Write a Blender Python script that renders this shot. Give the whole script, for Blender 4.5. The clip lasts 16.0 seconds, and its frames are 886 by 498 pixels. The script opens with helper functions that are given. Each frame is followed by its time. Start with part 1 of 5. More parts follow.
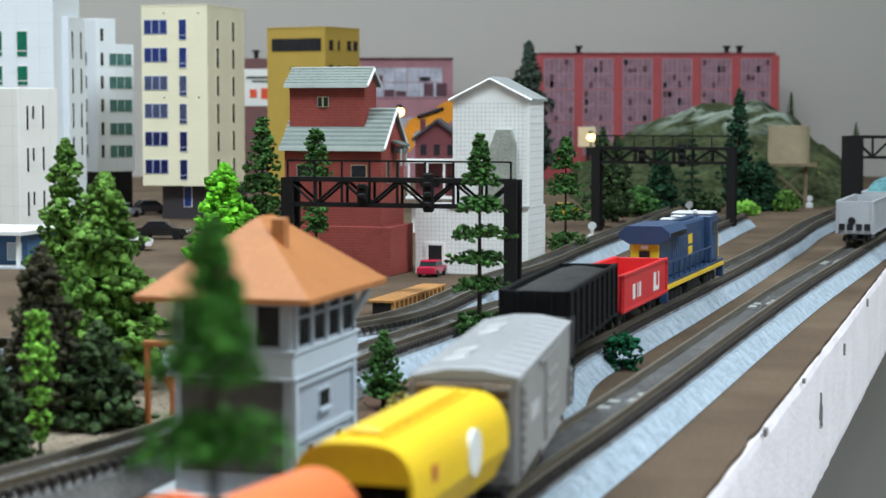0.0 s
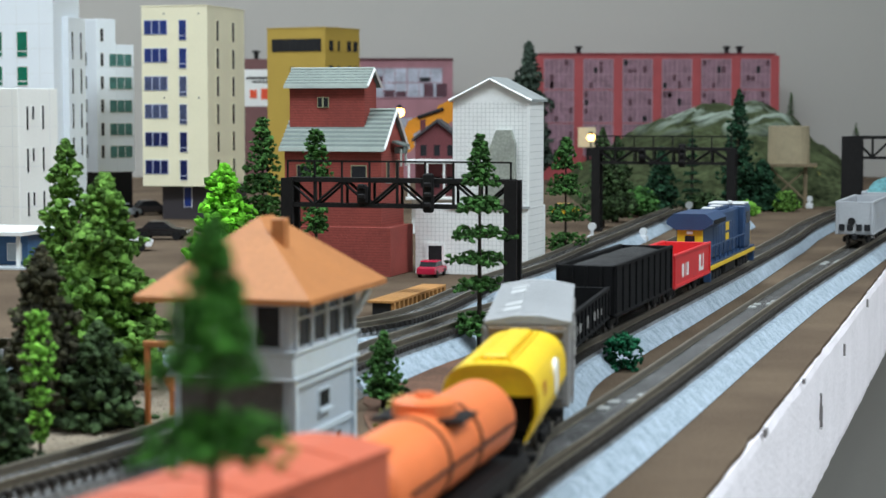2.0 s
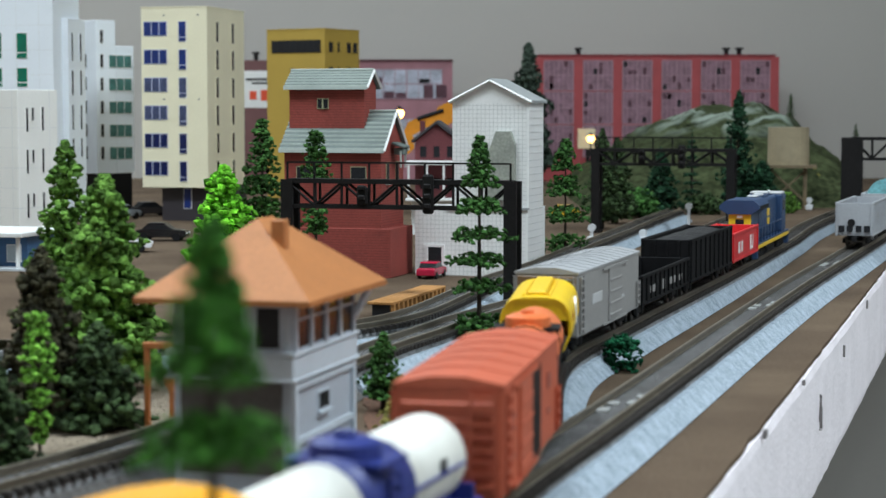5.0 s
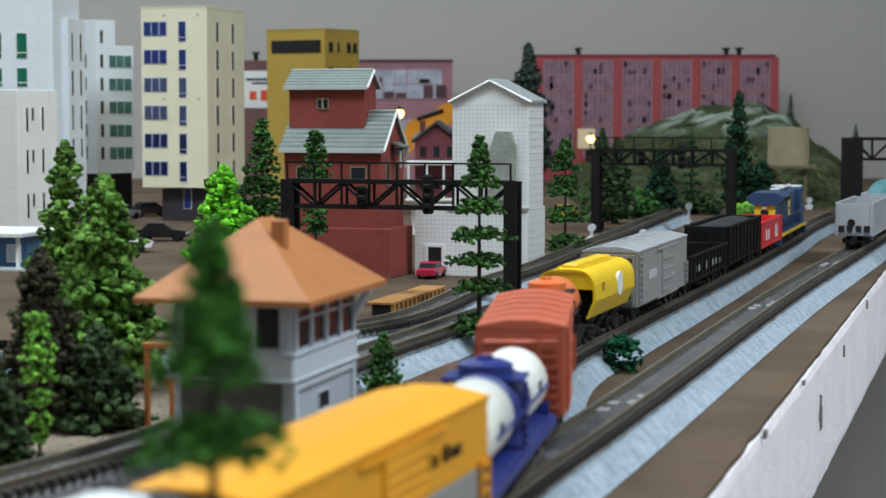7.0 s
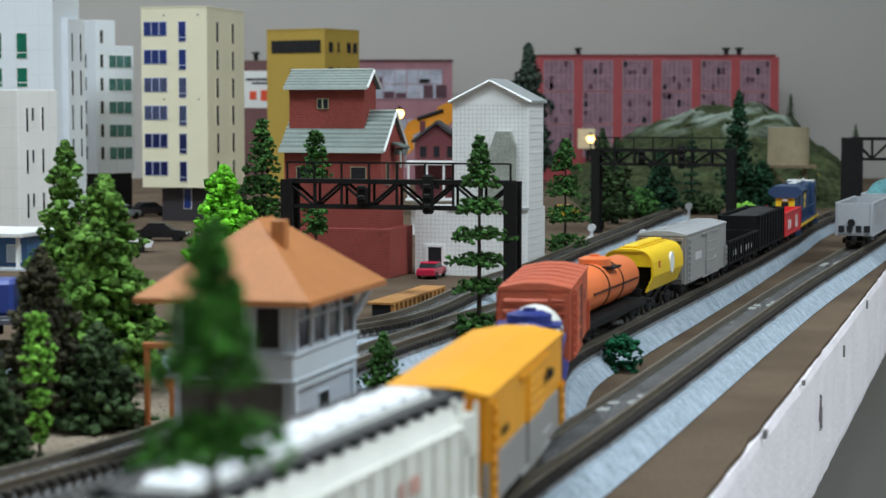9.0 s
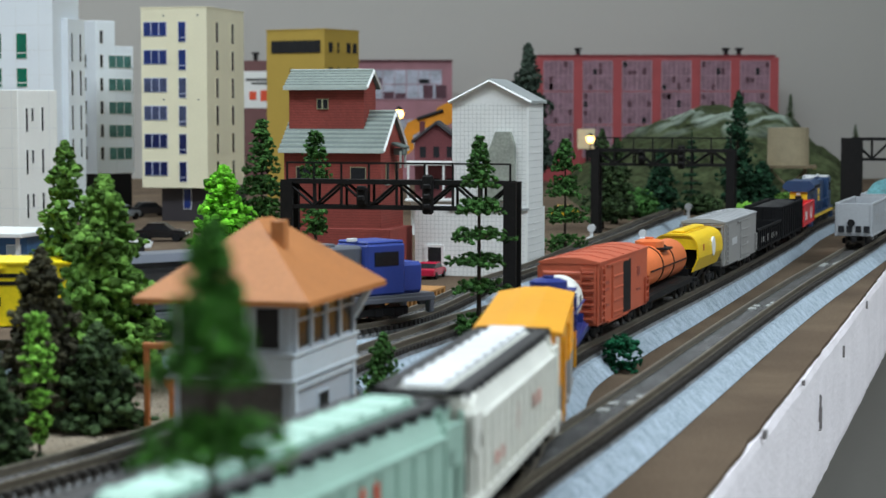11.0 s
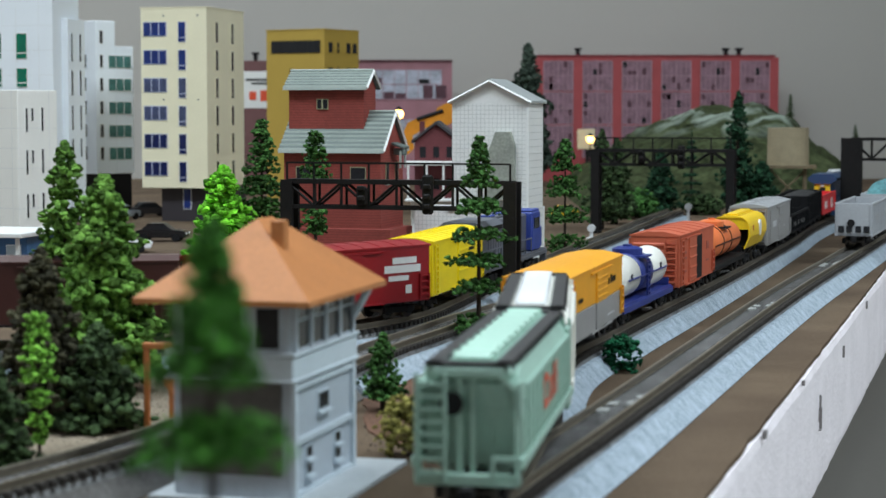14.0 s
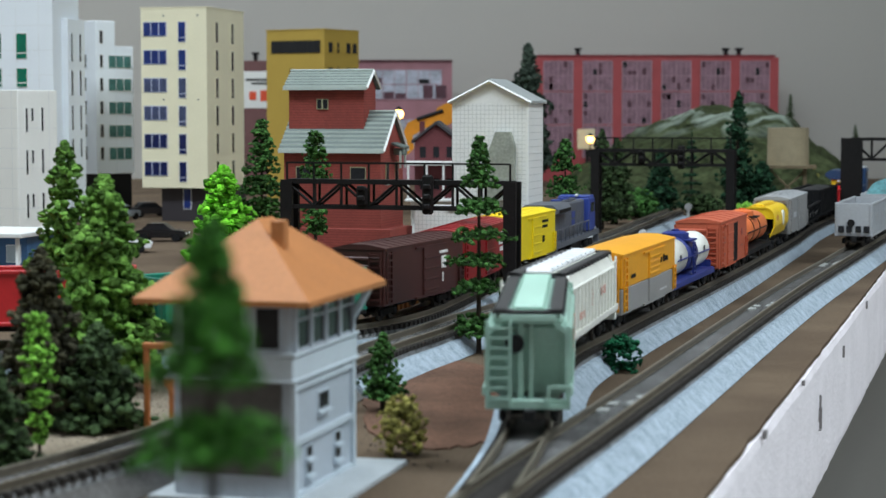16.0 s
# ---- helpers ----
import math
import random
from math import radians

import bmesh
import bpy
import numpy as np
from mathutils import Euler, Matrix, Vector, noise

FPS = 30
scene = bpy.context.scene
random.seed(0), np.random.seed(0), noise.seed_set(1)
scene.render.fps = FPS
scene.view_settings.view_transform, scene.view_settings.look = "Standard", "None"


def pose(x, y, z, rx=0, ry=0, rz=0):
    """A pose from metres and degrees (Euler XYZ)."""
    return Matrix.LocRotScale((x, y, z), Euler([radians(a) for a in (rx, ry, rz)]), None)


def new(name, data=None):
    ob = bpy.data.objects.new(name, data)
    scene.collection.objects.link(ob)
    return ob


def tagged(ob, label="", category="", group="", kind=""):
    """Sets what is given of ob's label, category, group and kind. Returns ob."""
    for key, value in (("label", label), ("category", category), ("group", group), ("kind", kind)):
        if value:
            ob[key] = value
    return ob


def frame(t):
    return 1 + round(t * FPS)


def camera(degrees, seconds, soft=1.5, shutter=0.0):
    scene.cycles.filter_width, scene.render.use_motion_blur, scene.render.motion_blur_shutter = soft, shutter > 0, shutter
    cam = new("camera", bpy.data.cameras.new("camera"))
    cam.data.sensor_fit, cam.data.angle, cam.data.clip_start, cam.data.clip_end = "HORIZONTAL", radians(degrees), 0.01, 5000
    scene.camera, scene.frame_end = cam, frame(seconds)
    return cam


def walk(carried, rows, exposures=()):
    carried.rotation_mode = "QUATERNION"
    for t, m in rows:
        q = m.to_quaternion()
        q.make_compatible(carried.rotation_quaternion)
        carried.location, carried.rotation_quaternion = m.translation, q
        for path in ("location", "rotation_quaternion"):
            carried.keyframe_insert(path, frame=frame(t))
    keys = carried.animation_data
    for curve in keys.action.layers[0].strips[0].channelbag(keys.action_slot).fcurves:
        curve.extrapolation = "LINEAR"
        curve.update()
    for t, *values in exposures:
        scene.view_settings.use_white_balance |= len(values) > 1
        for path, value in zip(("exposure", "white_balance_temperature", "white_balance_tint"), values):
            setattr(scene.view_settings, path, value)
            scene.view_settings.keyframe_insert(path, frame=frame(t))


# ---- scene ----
cam = camera(25.97, 16.0)
cam.data.dof.use_dof = True
cam.data.dof.focus_distance = 0.88
cam.data.dof.aperture_fstop = 35.0
TILT = -4.105
walk(cam, [
    (0.0, pose(0, 0, 0.09, 90 + TILT - 0.065, 0, 0.02)),
    (1.0, pose(0, 0, 0.09, 90 + TILT - 0.055, 0, 0.02)),
    (3.5, pose(0, 0, 0.09, 90 + TILT - 0.045, 0, 0.02)),
    (4.2, pose(0, 0, 0.09, 90 + TILT - 0.02, 0, 0.015)),
    (6.4, pose(0, 0, 0.09, 90 + TILT - 0.01, 0, 0.01)),
    (9.0, pose(0, 0, 0.09, 90 + TILT - 0.01, 0, 0.01)),
    (12.0, pose(0, 0, 0.09, 90 + TILT, 0, 0.0)),
    (16.0, pose(0, 0, 0.09, 90 + TILT, 0, 0.0)),
], [(0.0, 0.24), (1.5, 0.21), (3.5, 0.09), (6.5, -0.1), (9.0, -0.12), (16.0, -0.08)])

# ---------- light: closed room with unseen ceiling panels, the third added for the back wall ---
world = bpy.data.worlds.new("room_world")
scene.world = world
world.use_nodes = True
world.node_tree.nodes["Background"].inputs[0].default_value = (0.8, 0.85, 0.9, 1)
world.node_tree.nodes["Background"].inputs[1].default_value = 0.05


def ceiling_lamp(x, y, z, sx, sy, watts):
    data = bpy.data.lights.new("ceiling_lamp", "AREA")
    data.shape, data.size, data.size_y, data.energy = "RECTANGLE", sx, sy, watts
    data.color = (0.88, 1.0, 1.08)
    ob = new("ceiling_lamp", data)
    ob.matrix_basis = pose(x, y, z)
    return ob


ceiling_lamp(1.0, 0.1, 1.65, 0.9, 0.6, 35)
ceiling_lamp(-0.65, 0.4, 1.72, 1.2, 0.4, 31)
# Unseen lamp added to brighten the back wall, strongest towards its left.
ceiling_lamp(-0.95, 2.0, 1.65, 0.9, 0.3, 18)

# ---------- materials ----------
MATS = {}


def mat(name, color, rough=0.6, var=0.12, scale=60.0, bump=0.15, metal=0.0, spec=0.5, fine=700.0, emit=0.0, stain=None):
    """A procedural paint or plastic: base colour varied at two scales, with fine relief. scale: features a metre."""
    if name in MATS:
        return MATS[name]
    m = bpy.data.materials.new(name)
    m.use_nodes = True
    nt = m.node_tree
    b = nt.nodes["Principled BSDF"]
    co = nt.nodes.new("ShaderNodeTexCoord")
    n1, n2 = nt.nodes.new("ShaderNodeTexNoise"), nt.nodes.new("ShaderNodeTexNoise")
    for n, s, d in ((n1, scale, 4), (n2, fine, 3)):
        n.inputs["Scale"].default_value, n.inputs["Detail"].default_value = s, d
        nt.links.new(co.outputs["Object"], n.inputs["Vector"])
    add = nt.nodes.new("ShaderNodeMath")
    add.operation = "ADD"
    nt.links.new(n1.outputs["Fac"], add.inputs[0])
    nt.links.new(n2.outputs["Fac"], add.inputs[1])
    ramp = nt.nodes.new("ShaderNodeMapRange")
    ramp.inputs["From Min"].default_value, ramp.inputs["From Max"].default_value = 0.65, 1.35
    nt.links.new(add.outputs[0], ramp.inputs["Value"])
    mix = nt.nodes.new("ShaderNodeMix")
    mix.data_type = "RGBA"
    lo = tuple(c * (1 - var) for c in (stain or color)) + (1,)
    hi = tuple(min(1, c * (1 + var)) for c in color) + (1,)
    mix.inputs["A"].default_value, mix.inputs["B"].default_value = lo, hi
    nt.links.new(ramp.outputs["Result"], mix.inputs["Factor"])
    nt.links.new(mix.outputs["Result"], b.inputs["Base Color"])
    b.inputs["Roughness"].default_value, b.inputs["Metallic"].default_value = rough, metal
    b.inputs["Specular IOR Level"].default_value = spec
    if bump:
        bp = nt.nodes.new("ShaderNodeBump")
        bp.inputs["Strength"].default_value, bp.inputs["Distance"].default_value = bump, 0.0006
        nt.links.new(n2.outputs["Fac"], bp.inputs["Height"])
        nt.links.new(bp.outputs["Normal"], b.inputs["Normal"])
    if emit:
        b.inputs["Emission Color"].default_value, b.inputs["Emission Strength"].default_value = (*color, 1), emit
    MATS[name] = m
    return m


def leafy(name, color, dark):
    """Flocked foam foliage, varied clump by clump."""
    m = mat(name, color, 0.85, 0.45, 180, 0.6, 0, 0.15, 1500, 0, dark)
    nt = m.node_tree
    b = nt.nodes["Principled BSDF"]
    geo = nt.nodes.new("ShaderNodeNewGeometry")
    hsv = nt.nodes.new("ShaderNodeHueSaturation")
    spread = nt.nodes.new("ShaderNodeMapRange")
    spread.inputs["To Min"].default_value, spread.inputs["To Max"].default_value = 0.32, 1.9
    nt.links.new(geo.outputs["Random Per Island"], spread.inputs["Value"])
    nt.links.new(spread.outputs["Result"], hsv.inputs["Value"])
    nt.links.new(b.inputs["Base Color"].links[0].from_socket, hsv.inputs["Color"])
    nt.links.new(hsv.outputs["Color"], b.inputs["Base Color"])
    return m


BROWN = mat("mat_brown", (0.135, 0.098, 0.066), 0.95, 0.3, 14, 0.9, 0, 0.1, 1300, 0, (0.085, 0.057, 0.041))
FOAM = mat("foam_pink", (0.88, 0.83, 0.87), 0.8, 0.08, 40, 0.9, 0, 0.3, 500)
WALL = mat("wall_paint", (0.46, 0.44, 0.41), 0.8, 0.03, 3, 0.05)
FLOOR = mat("floor_grey", (0.42, 0.43, 0.42), 0.6, 0.08, 6, 0.05)
CEIL = mat("ceiling_white", (0.45, 0.45, 0.45), 0.9, 0.02, 3, 0)
BALLAST = mat("roadbed_grey", (0.40, 0.47, 0.54), 0.9, 0.25, 200, 0.9, 0, 0.2, 1100, 0, (0.29, 0.37, 0.44))
TIE = mat("tie_dark", (0.034, 0.030, 0.027), 0.8, 0.4, 200, 0.3, 0, 0.2)
RAIL = mat("rail_nickel", (0.20, 0.175, 0.135), 0.4, 0.25, 90, 0.05, 0.5)
BED = mat("bed_dark", (0.27, 0.275, 0.28), 0.9, 0.5, 70, 0.9, 0, 0.2, 900, 0, (0.07, 0.07, 0.07))
BLACK = mat("black_plastic", (0.010, 0.010, 0.011), 0.6, 0.3, 120, 0.2, 0, 0.2)
GANTRY = mat("gantry_black", (0.009, 0.008, 0.008), 0.65, 0.3, 120, 0.2, 0, 0.2)
STEEL = mat("wheel_steel", (0.12, 0.11, 0.10), 0.4, 0.2, 120, 0.1, 0.8)
WHITE = mat("white_paint", (0.78, 0.79, 0.78), 0.5, 0.05, 60, 0.1)
GLASS = mat("dark_window", (0.018, 0.019, 0.022), 0.25, 0.2, 60, 0.0, 0, 0.3)

# ---------- mesh helpers: all lengths below are millimetres ----------
K = 0.001


def deep(y):
    """Size and depth stretch, growing further back, fitted to the camera's view."""
    return 1 / (1 - y / 6511)


def ground_at(x, y):
    return x * deep(y), y * deep(y)


def P(x, y, z=0.0, rz=0.0, rx=0.0, ry=0.0):
    return pose(x * K, y * K, z * K, rx, ry, rz)


def part(name, bm, material, parent=None, label="", at=None, smooth=False):
    """Links a bmesh, in millimetres, as one mesh object under a thing or part."""
    bmesh.ops.scale(bm, vec=(K, K, K), verts=bm.verts)
    me = bpy.data.meshes.new(name)
    bm.to_mesh(me)
    bm.free()
    me.materials.append(material)
    if smooth:
        for p in me.polygons:
            p.use_smooth = True
    ob = new(name, me)
    if parent is not None:
        ob.parent = parent
    if at is not None:
        ob.matrix_basis = at
    if label:
        tagged(ob, label)
    return ob


def thing(name, m, label, category, group="", kind=""):
    ob = new(name)
    ob.empty_display_size = 0.01
    ob.matrix_basis = m
    return tagged(ob, label, category, group, kind)


def box(bm, x, y, z, sx, sy, sz, bev=0.0, rz=0.0, rx=0.0, ry=0.0):
    """A box whose centre is at x, y and whose underside is at z."""
    r = bmesh.ops.create_cube(bm, size=1.0)
    vs = r["verts"]
    bmesh.ops.scale(bm, vec=(sx, sy, sz), verts=vs)
    if bev:
        es = list({e for v in vs for e in v.link_edges})
        rb = bmesh.ops.bevel(bm, geom=es, offset=bev, segments=1, affect="EDGES")
        vs = list({v for f in rb["faces"] for v in f.verts} | {v for v in vs if v.is_valid})
    m = Matrix.Translation((x, y, z + sz / 2)) @ Euler((radians(rx), radians(ry), radians(rz))).to_matrix().to_4x4()
    bmesh.ops.transform(bm, matrix=m, verts=vs)
    return vs


def B(*boxes):
    bm = bmesh.new()
    for b in boxes:
        box(bm, *b)
    return bm


def rod(bm, a, b, r, n=8, r2=None):
    """A round bar from a to b."""
    a, b = Vector(a), Vector(b)
    d = b - a
    res = bmesh.ops.create_cone(bm, cap_ends=True, segments=n, radius1=r, radius2=r if r2 is None else r2, depth=d.length)
    m = Matrix.Translation((a + b) / 2) @ d.to_track_quat("Z", "Y").to_matrix().to_4x4()
    bmesh.ops.transform(bm, matrix=m, verts=res["verts"])
    return res["verts"]


def extrude(bm, outline, y0, y1):
    """A prism: the outline in x, z, swept from y0 to y1."""
    a = [bm.verts.new((x, y0, z)) for x, z in outline]
    b = [bm.verts.new((x, y1, z)) for x, z in outline]
    n = len(outline)
    bm.faces.new(a)
    bm.faces.new(b[::-1])
    for i in range(n):
        bm.faces.new((a[i], b[i], b[(i + 1) % n], a[(i + 1) % n]))
    bmesh.ops.recalc_face_normals(bm, faces=bm.faces)


def flat(bm, outline, z0, z1):
    """A slab: the outline in x, y, from z0 to z1."""
    a = [bm.verts.new((x, y, z0)) for x, y in outline]
    b = [bm.verts.new((x, y, z1)) for x, y in outline]
    n = len(outline)
    bm.faces.new(a[::-1])
    bm.faces.new(b)
    for i in range(n):
        bm.faces.new((a[i], a[(i + 1) % n], b[(i + 1) % n], b[i]))
    bmesh.ops.recalc_face_normals(bm, faces=bm.faces)


# ---------- paths of the tracks ----------
class Path:
    """A smooth line through points, by arc length."""

    def __init__(self, pts, plain=False):
        pts = [np.array(p if plain else ground_at(*p), float) for p in pts]
        pts = [2 * pts[0] - pts[1], *pts, 2 * pts[-1] - pts[-2]]
        out = []
        for i in range(1, len(pts) - 2):
            p0, p1, p2, p3 = pts[i - 1:i + 3]
            ts = [0.0]
            for a, b in ((p0, p1), (p1, p2), (p2, p3)):
                ts.append(ts[-1] + np.linalg.norm(b - a) ** 0.5)
            t0, t1, t2, t3 = ts
            for k in range(24):
                t = t1 + (t2 - t1) * k / 24
                a1 = (t1 - t) / (t1 - t0) * p0 + (t - t0) / (t1 - t0) * p1
                a2 = (t2 - t) / (t2 - t1) * p1 + (t - t1) / (t2 - t1) * p2
                a3 = (t3 - t) / (t3 - t2) * p2 + (t - t2) / (t3 - t2) * p3
                b1 = (t2 - t) / (t2 - t0) * a1 + (t - t0) / (t2 - t0) * a2
                b2 = (t3 - t) / (t3 - t1) * a2 + (t - t1) / (t3 - t1) * a3
                out.append((t2 - t) / (t2 - t1) * b1 + (t - t1) / (t2 - t1) * b2)
        out.append(pts[-2])
        self.xy = np.array(out)
        self.s = np.concatenate([[0], np.cumsum(np.linalg.norm(np.diff(self.xy, axis=0), axis=1))])

    def at(self, s):
        return Vector((float(np.interp(s, self.s, self.xy[:, 0])), float(np.interp(s, self.s, self.xy[:, 1]))))

    def near_y(self, y):
        return float(np.interp(y * deep(y), self.xy[:, 1], self.s))

    def tangent(self, s):
        return (self.at(s + 2) - self.at(s - 2)).normalized()


PATH_B = Path([(-230, -60), (-150, 60), (-90, 140), (-50, 210), (-22, 268), (-8.5, 309), (4, 353), (19, 439), (31, 561), (55, 638), (122, 834),
               (180.5, 1013), (218, 1135), (413, 1650), (488, 1840)])
PATH_A = Path([(-66, 90), (-36, 215), (-13, 300), (11.5, 385), (34, 452), (65, 546), (99, 650), (141, 775), (195, 927), (270, 1140), (420, 1580), (505, 1840)])
PATH_C = Path([(-1585, 657), (-900, 657), (-461.6, 656.5), (-266.7, 656.5), (-148.7, 657.5), (-111.8, 662.8), (-77.0, 677.5), (-47.3, 700.7), (-24.7, 731.4), (-10.3, 767.4), (4.7, 831.2), (20.7, 906.1), (48.8, 1001.9), (83.6, 1145.2), (120.8, 1292.3), (158.5, 1447.8), (191.1, 1571.2)], True)
PATH_D = Path([(-181.8, 257.6), (-131.8, 344.6), (-91.5, 425.0), (-72.3, 469.5), (-20.5, 656.5), (-8.0, 693.0), (9.0, 746.0), (41.0, 828.0), (82.0, 955.0), (119.0, 1085.0), (153.0, 1208.0), (193.0, 1355.0), (228.0, 1480.0)], True)
RAILTOP = 10.8
CAR = 1.095


def sweep(bm, path, s0, s1, profile, step=8.0, slim=0.0):
    """Sweeps an open or closed profile of (offset to the right, height) along a path."""
    n = max(2, int((s1 - s0) / step))
    rows = []
    for i in range(n + 1):
        s = s0 + (s1 - s0) * i / n
        p, d = path.at(s), path.tangent(s)
        r = Vector((d.y, -d.x))
        k = 1 - slim * min(1, max(0, (p.y - 800) / 350))
        offs = [o if o < 7 else 7 + (o - 7) * k for o, z in profile]
        rows.append([bm.verts.new((p.x + r.x * o * CAR, p.y + r.y * o * CAR, z * 1.08)) for o, (q, z) in zip(offs, profile)])
    m = len(profile)
    for a, b in zip(rows, rows[1:]):
        for j in range(m):
            bm.faces.new((a[j], a[(j + 1) % m], b[(j + 1) % m], b[j]))
    bm.faces.new(rows[0][::-1])
    bm.faces.new(rows[-1])


PALEG = mat("joiner_pale", (0.30, 0.31, 0.30), 0.6, 0.2, 200, 0.2)


def track(path, s0, s1, label, bed_w=12.0, joints=(), bed_m=None, left_w=7.6, slim=0.0):
    """Foam roadbed with sloping shoulders, ties and two rails."""
    root = thing("railway_track", P(0, 0), label, "railway track", "railway tracks")
    bm = bmesh.new()
    sweep(bm, path, s0, s1, [(-left_w - 1.0, 0.3), (-left_w, 5), (bed_w - 3.5, 5), (bed_w + 1.0, 0.3)], slim=slim)
    bmesh.ops.recalc_face_normals(bm, faces=bm.faces)
    part("roadbed", bm, bed_m or BALLAST, root, "foam roadbed strip")
    bm = bmesh.new()
    sweep(bm, path, s0, s1, [(-6.6, 4.9), (-5.9, 7.5), (-3.8, 8.1), (3.8, 8.1), (5.9, 7.5), (6.6, 4.9)])
    bmesh.ops.recalc_face_normals(bm, faces=bm.faces)
    part("ballast_strip", bm, BED, root, "dark ballast between the ties")
    rnd = random.Random(3)
    far = bmesh.new()
    s, one, count = s0, None, 0
    while s < s1:
        p, d = path.at(s), path.tangent(s)
        turn = math.degrees(math.atan2(d.y, d.x)) - 90 + rnd.uniform(-1.5, 1.5)
        if 330 < p.y < 1000 and count < 180:
            if one is None:
                one = part("tie", B((0, 0, 0, 16.0, 2.0, 1.75, 0.15)), TIE, root)
                ob = one
            else:
                ob = new("tie", one.data)
                ob.parent = root
            ob.matrix_basis = P(p.x, p.y, 7.1, turn)
            count += 1
        else:
            box(far, p.x, p.y, 7.1, 16.0, 2.0, 1.75, 0, turn)
        s += 3.9
    tagged(part("tie_strip", far, TIE, root), kind="stuff")
    for sd in (-1, 1):
        bm = bmesh.new()
        o = sd * 4.7
        sweep(bm, path, s0, s1, [(o - 0.6, 8.1), (o - 0.2, 8.35), (o - 0.4, 9.6), (o - 0.4, 10), (o + 0.4, 10), (o + 0.4, 9.6), (o + 0.2, 8.35), (o + 0.6, 8.1)], 6)
        bmesh.ops.recalc_face_normals(bm, faces=bm.faces)
        part("rail", bm, RAIL, root)
        for y in joints:
            s = float(np.interp(y + 7 * sd, path.xy[:, 1], path.s))
            p, d = path.at(s), path.tangent(s)
            part("rail_joiner", B((sd * 2.6, 0, 8.0, 3.2, 5.0, 1.6, 0.3), (sd * 2.6, 12.5, 8.0, 3.0, 4.0, 1.5, 0.3)), PALEG, root, "pale plastic rail joiner", at=P(p.x, p.y, 0, math.degrees(math.atan2(d.y, d.x)) - 90))
    return root

# ---------- structure ----------
EDGE = [ground_at(58.1 + (y - 413.4) * 0.304, y) for y in (-150, 1840)]
BACK = EDGE[1][1]


def structure():
    a, b = Vector(EDGE[0]), Vector(EDGE[1])
    d = (b - a).normalized()
    out = Vector((d.y, -d.x))
    n = 700
    bm = bmesh.new()
    rows = []
    zs = [-50, -46, -40, -32, -24, -16, -9, -4, -1.5]
    for i in range(n + 1):
        p = a + (b - a) * i / n
        col = []
        for k, z in enumerate(zs):
            w = 0.6 * noise.noise((i * 0.06, k * 0.5, 2)) + 0.25 * noise.noise((i * 0.35, k * 1.5, 7)) - (0.8 if k in (0, len(zs) - 1) else 0)
            w -= 3.0 * max(0, noise.noise((i * 0.13, 9, 1)) - 0.5) if k > 6 else 0
            col.append(bm.verts.new((p.x + out.x * w, p.y + out.y * w, z + (0.9 * noise.noise((i * 0.3, 4, 4)) if k == 0 else 0))))
        rows.append(col)
    for ca, cb in zip(rows, rows[1:]):
        for k in range(len(zs) - 1):
            bm.faces.new((ca[k], cb[k], cb[k + 1], ca[k + 1]))
    back = [[bm.verts.new((-1600, y, z)) for z in (-50, -1.5)] for y in (a.y, b.y)]
    top = [c[-1] for c in rows]
    low = [c[0] for c in rows]
    bm.faces.new([*top, back[1][1], back[0][1]])
    bm.faces.new([*low[::-1], back[0][0], back[1][0]])
    bm.faces.new([*rows[0], back[0][1], back[0][0]])
    bm.faces.new([*rows[-1][::-1], back[1][0], back[1][1]])
    bmesh.ops.recalc_face_normals(bm, faces=bm.faces)
    foam = tagged(part("foam_base", bm, FOAM), "thick pinkish-white foam board under the layout", "foam board", kind="structure")
    for y, z, lw, hw in ((700, -24, 0.2, 10), (703, -27, 0.2, 8), (701.5, -27.3, 2.4, 0.2), (800, -13, 0.2, 5), (538, -2.2, 4, 2.2), (640, -1.8, 3, 1.6), (930, -6, 0.25, 4)):
        p = a + d * ((y - a.y) / d.y)
        part("scratch", B((0, 0, z, 1.0, lw, hw)), mat("scratch_grey", (0.2, 0.18, 0.18)), foam, "dark scratch in the foam edge", at=P(p.x + out.x * 0.6, p.y + out.y * 0.6, 0, math.degrees(math.atan2(d.y, d.x)) - 90))
    bm = bmesh.new()
    lip = [a + (b - a) * i / n + out * (-1.6 + 0.6 * noise.noise((i * 0.2, 1, 1)) - 3.5 * max(0, noise.noise((i * 0.13, 9, 1)) - 0.5)) for i in range(n + 1)]
    flat(bm, [(-1600, a.y), *[(q.x, q.y) for q in lip], (-1600, b.y)], -1.5, 0)
    tagged(part("ground", bm, BROWN), "brown paper ground sheet of the layout", "ground", kind="structure")
    legs = new("table_frame")
    legs.empty_display_size = 0.01
    tagged(legs, "plain dark timber frame under the foam board", "table", kind="structure")
    for x, y in ((-1500, -60), (-700, -60), (-120, -60), (-1500, 1200), (-500, 1200), (120, 1200), (-1500, 2400), (-500, 2400), (400, 2400)):
        part("leg", B((x, y, -900, 45, 45, 850)), mat("frame_timber", (0.12, 0.09, 0.06)), legs)
    for n, b in (("wall_north", (0, BACK + 50, -900, 3400, 100, 2700)), ("wall_south", (0, -1550, -900, 3400, 100, 2700)),
                 ("wall_west", (-1650, (BACK - 1500) / 2, -900, 100, BACK + 1700, 2700)), ("wall_east", (1650, (BACK - 1500) / 2, -900, 100, BACK + 1700, 2700))):
        tagged(part(n, B(b), WALL), "plain greige painted room wall", "wall", kind="structure")
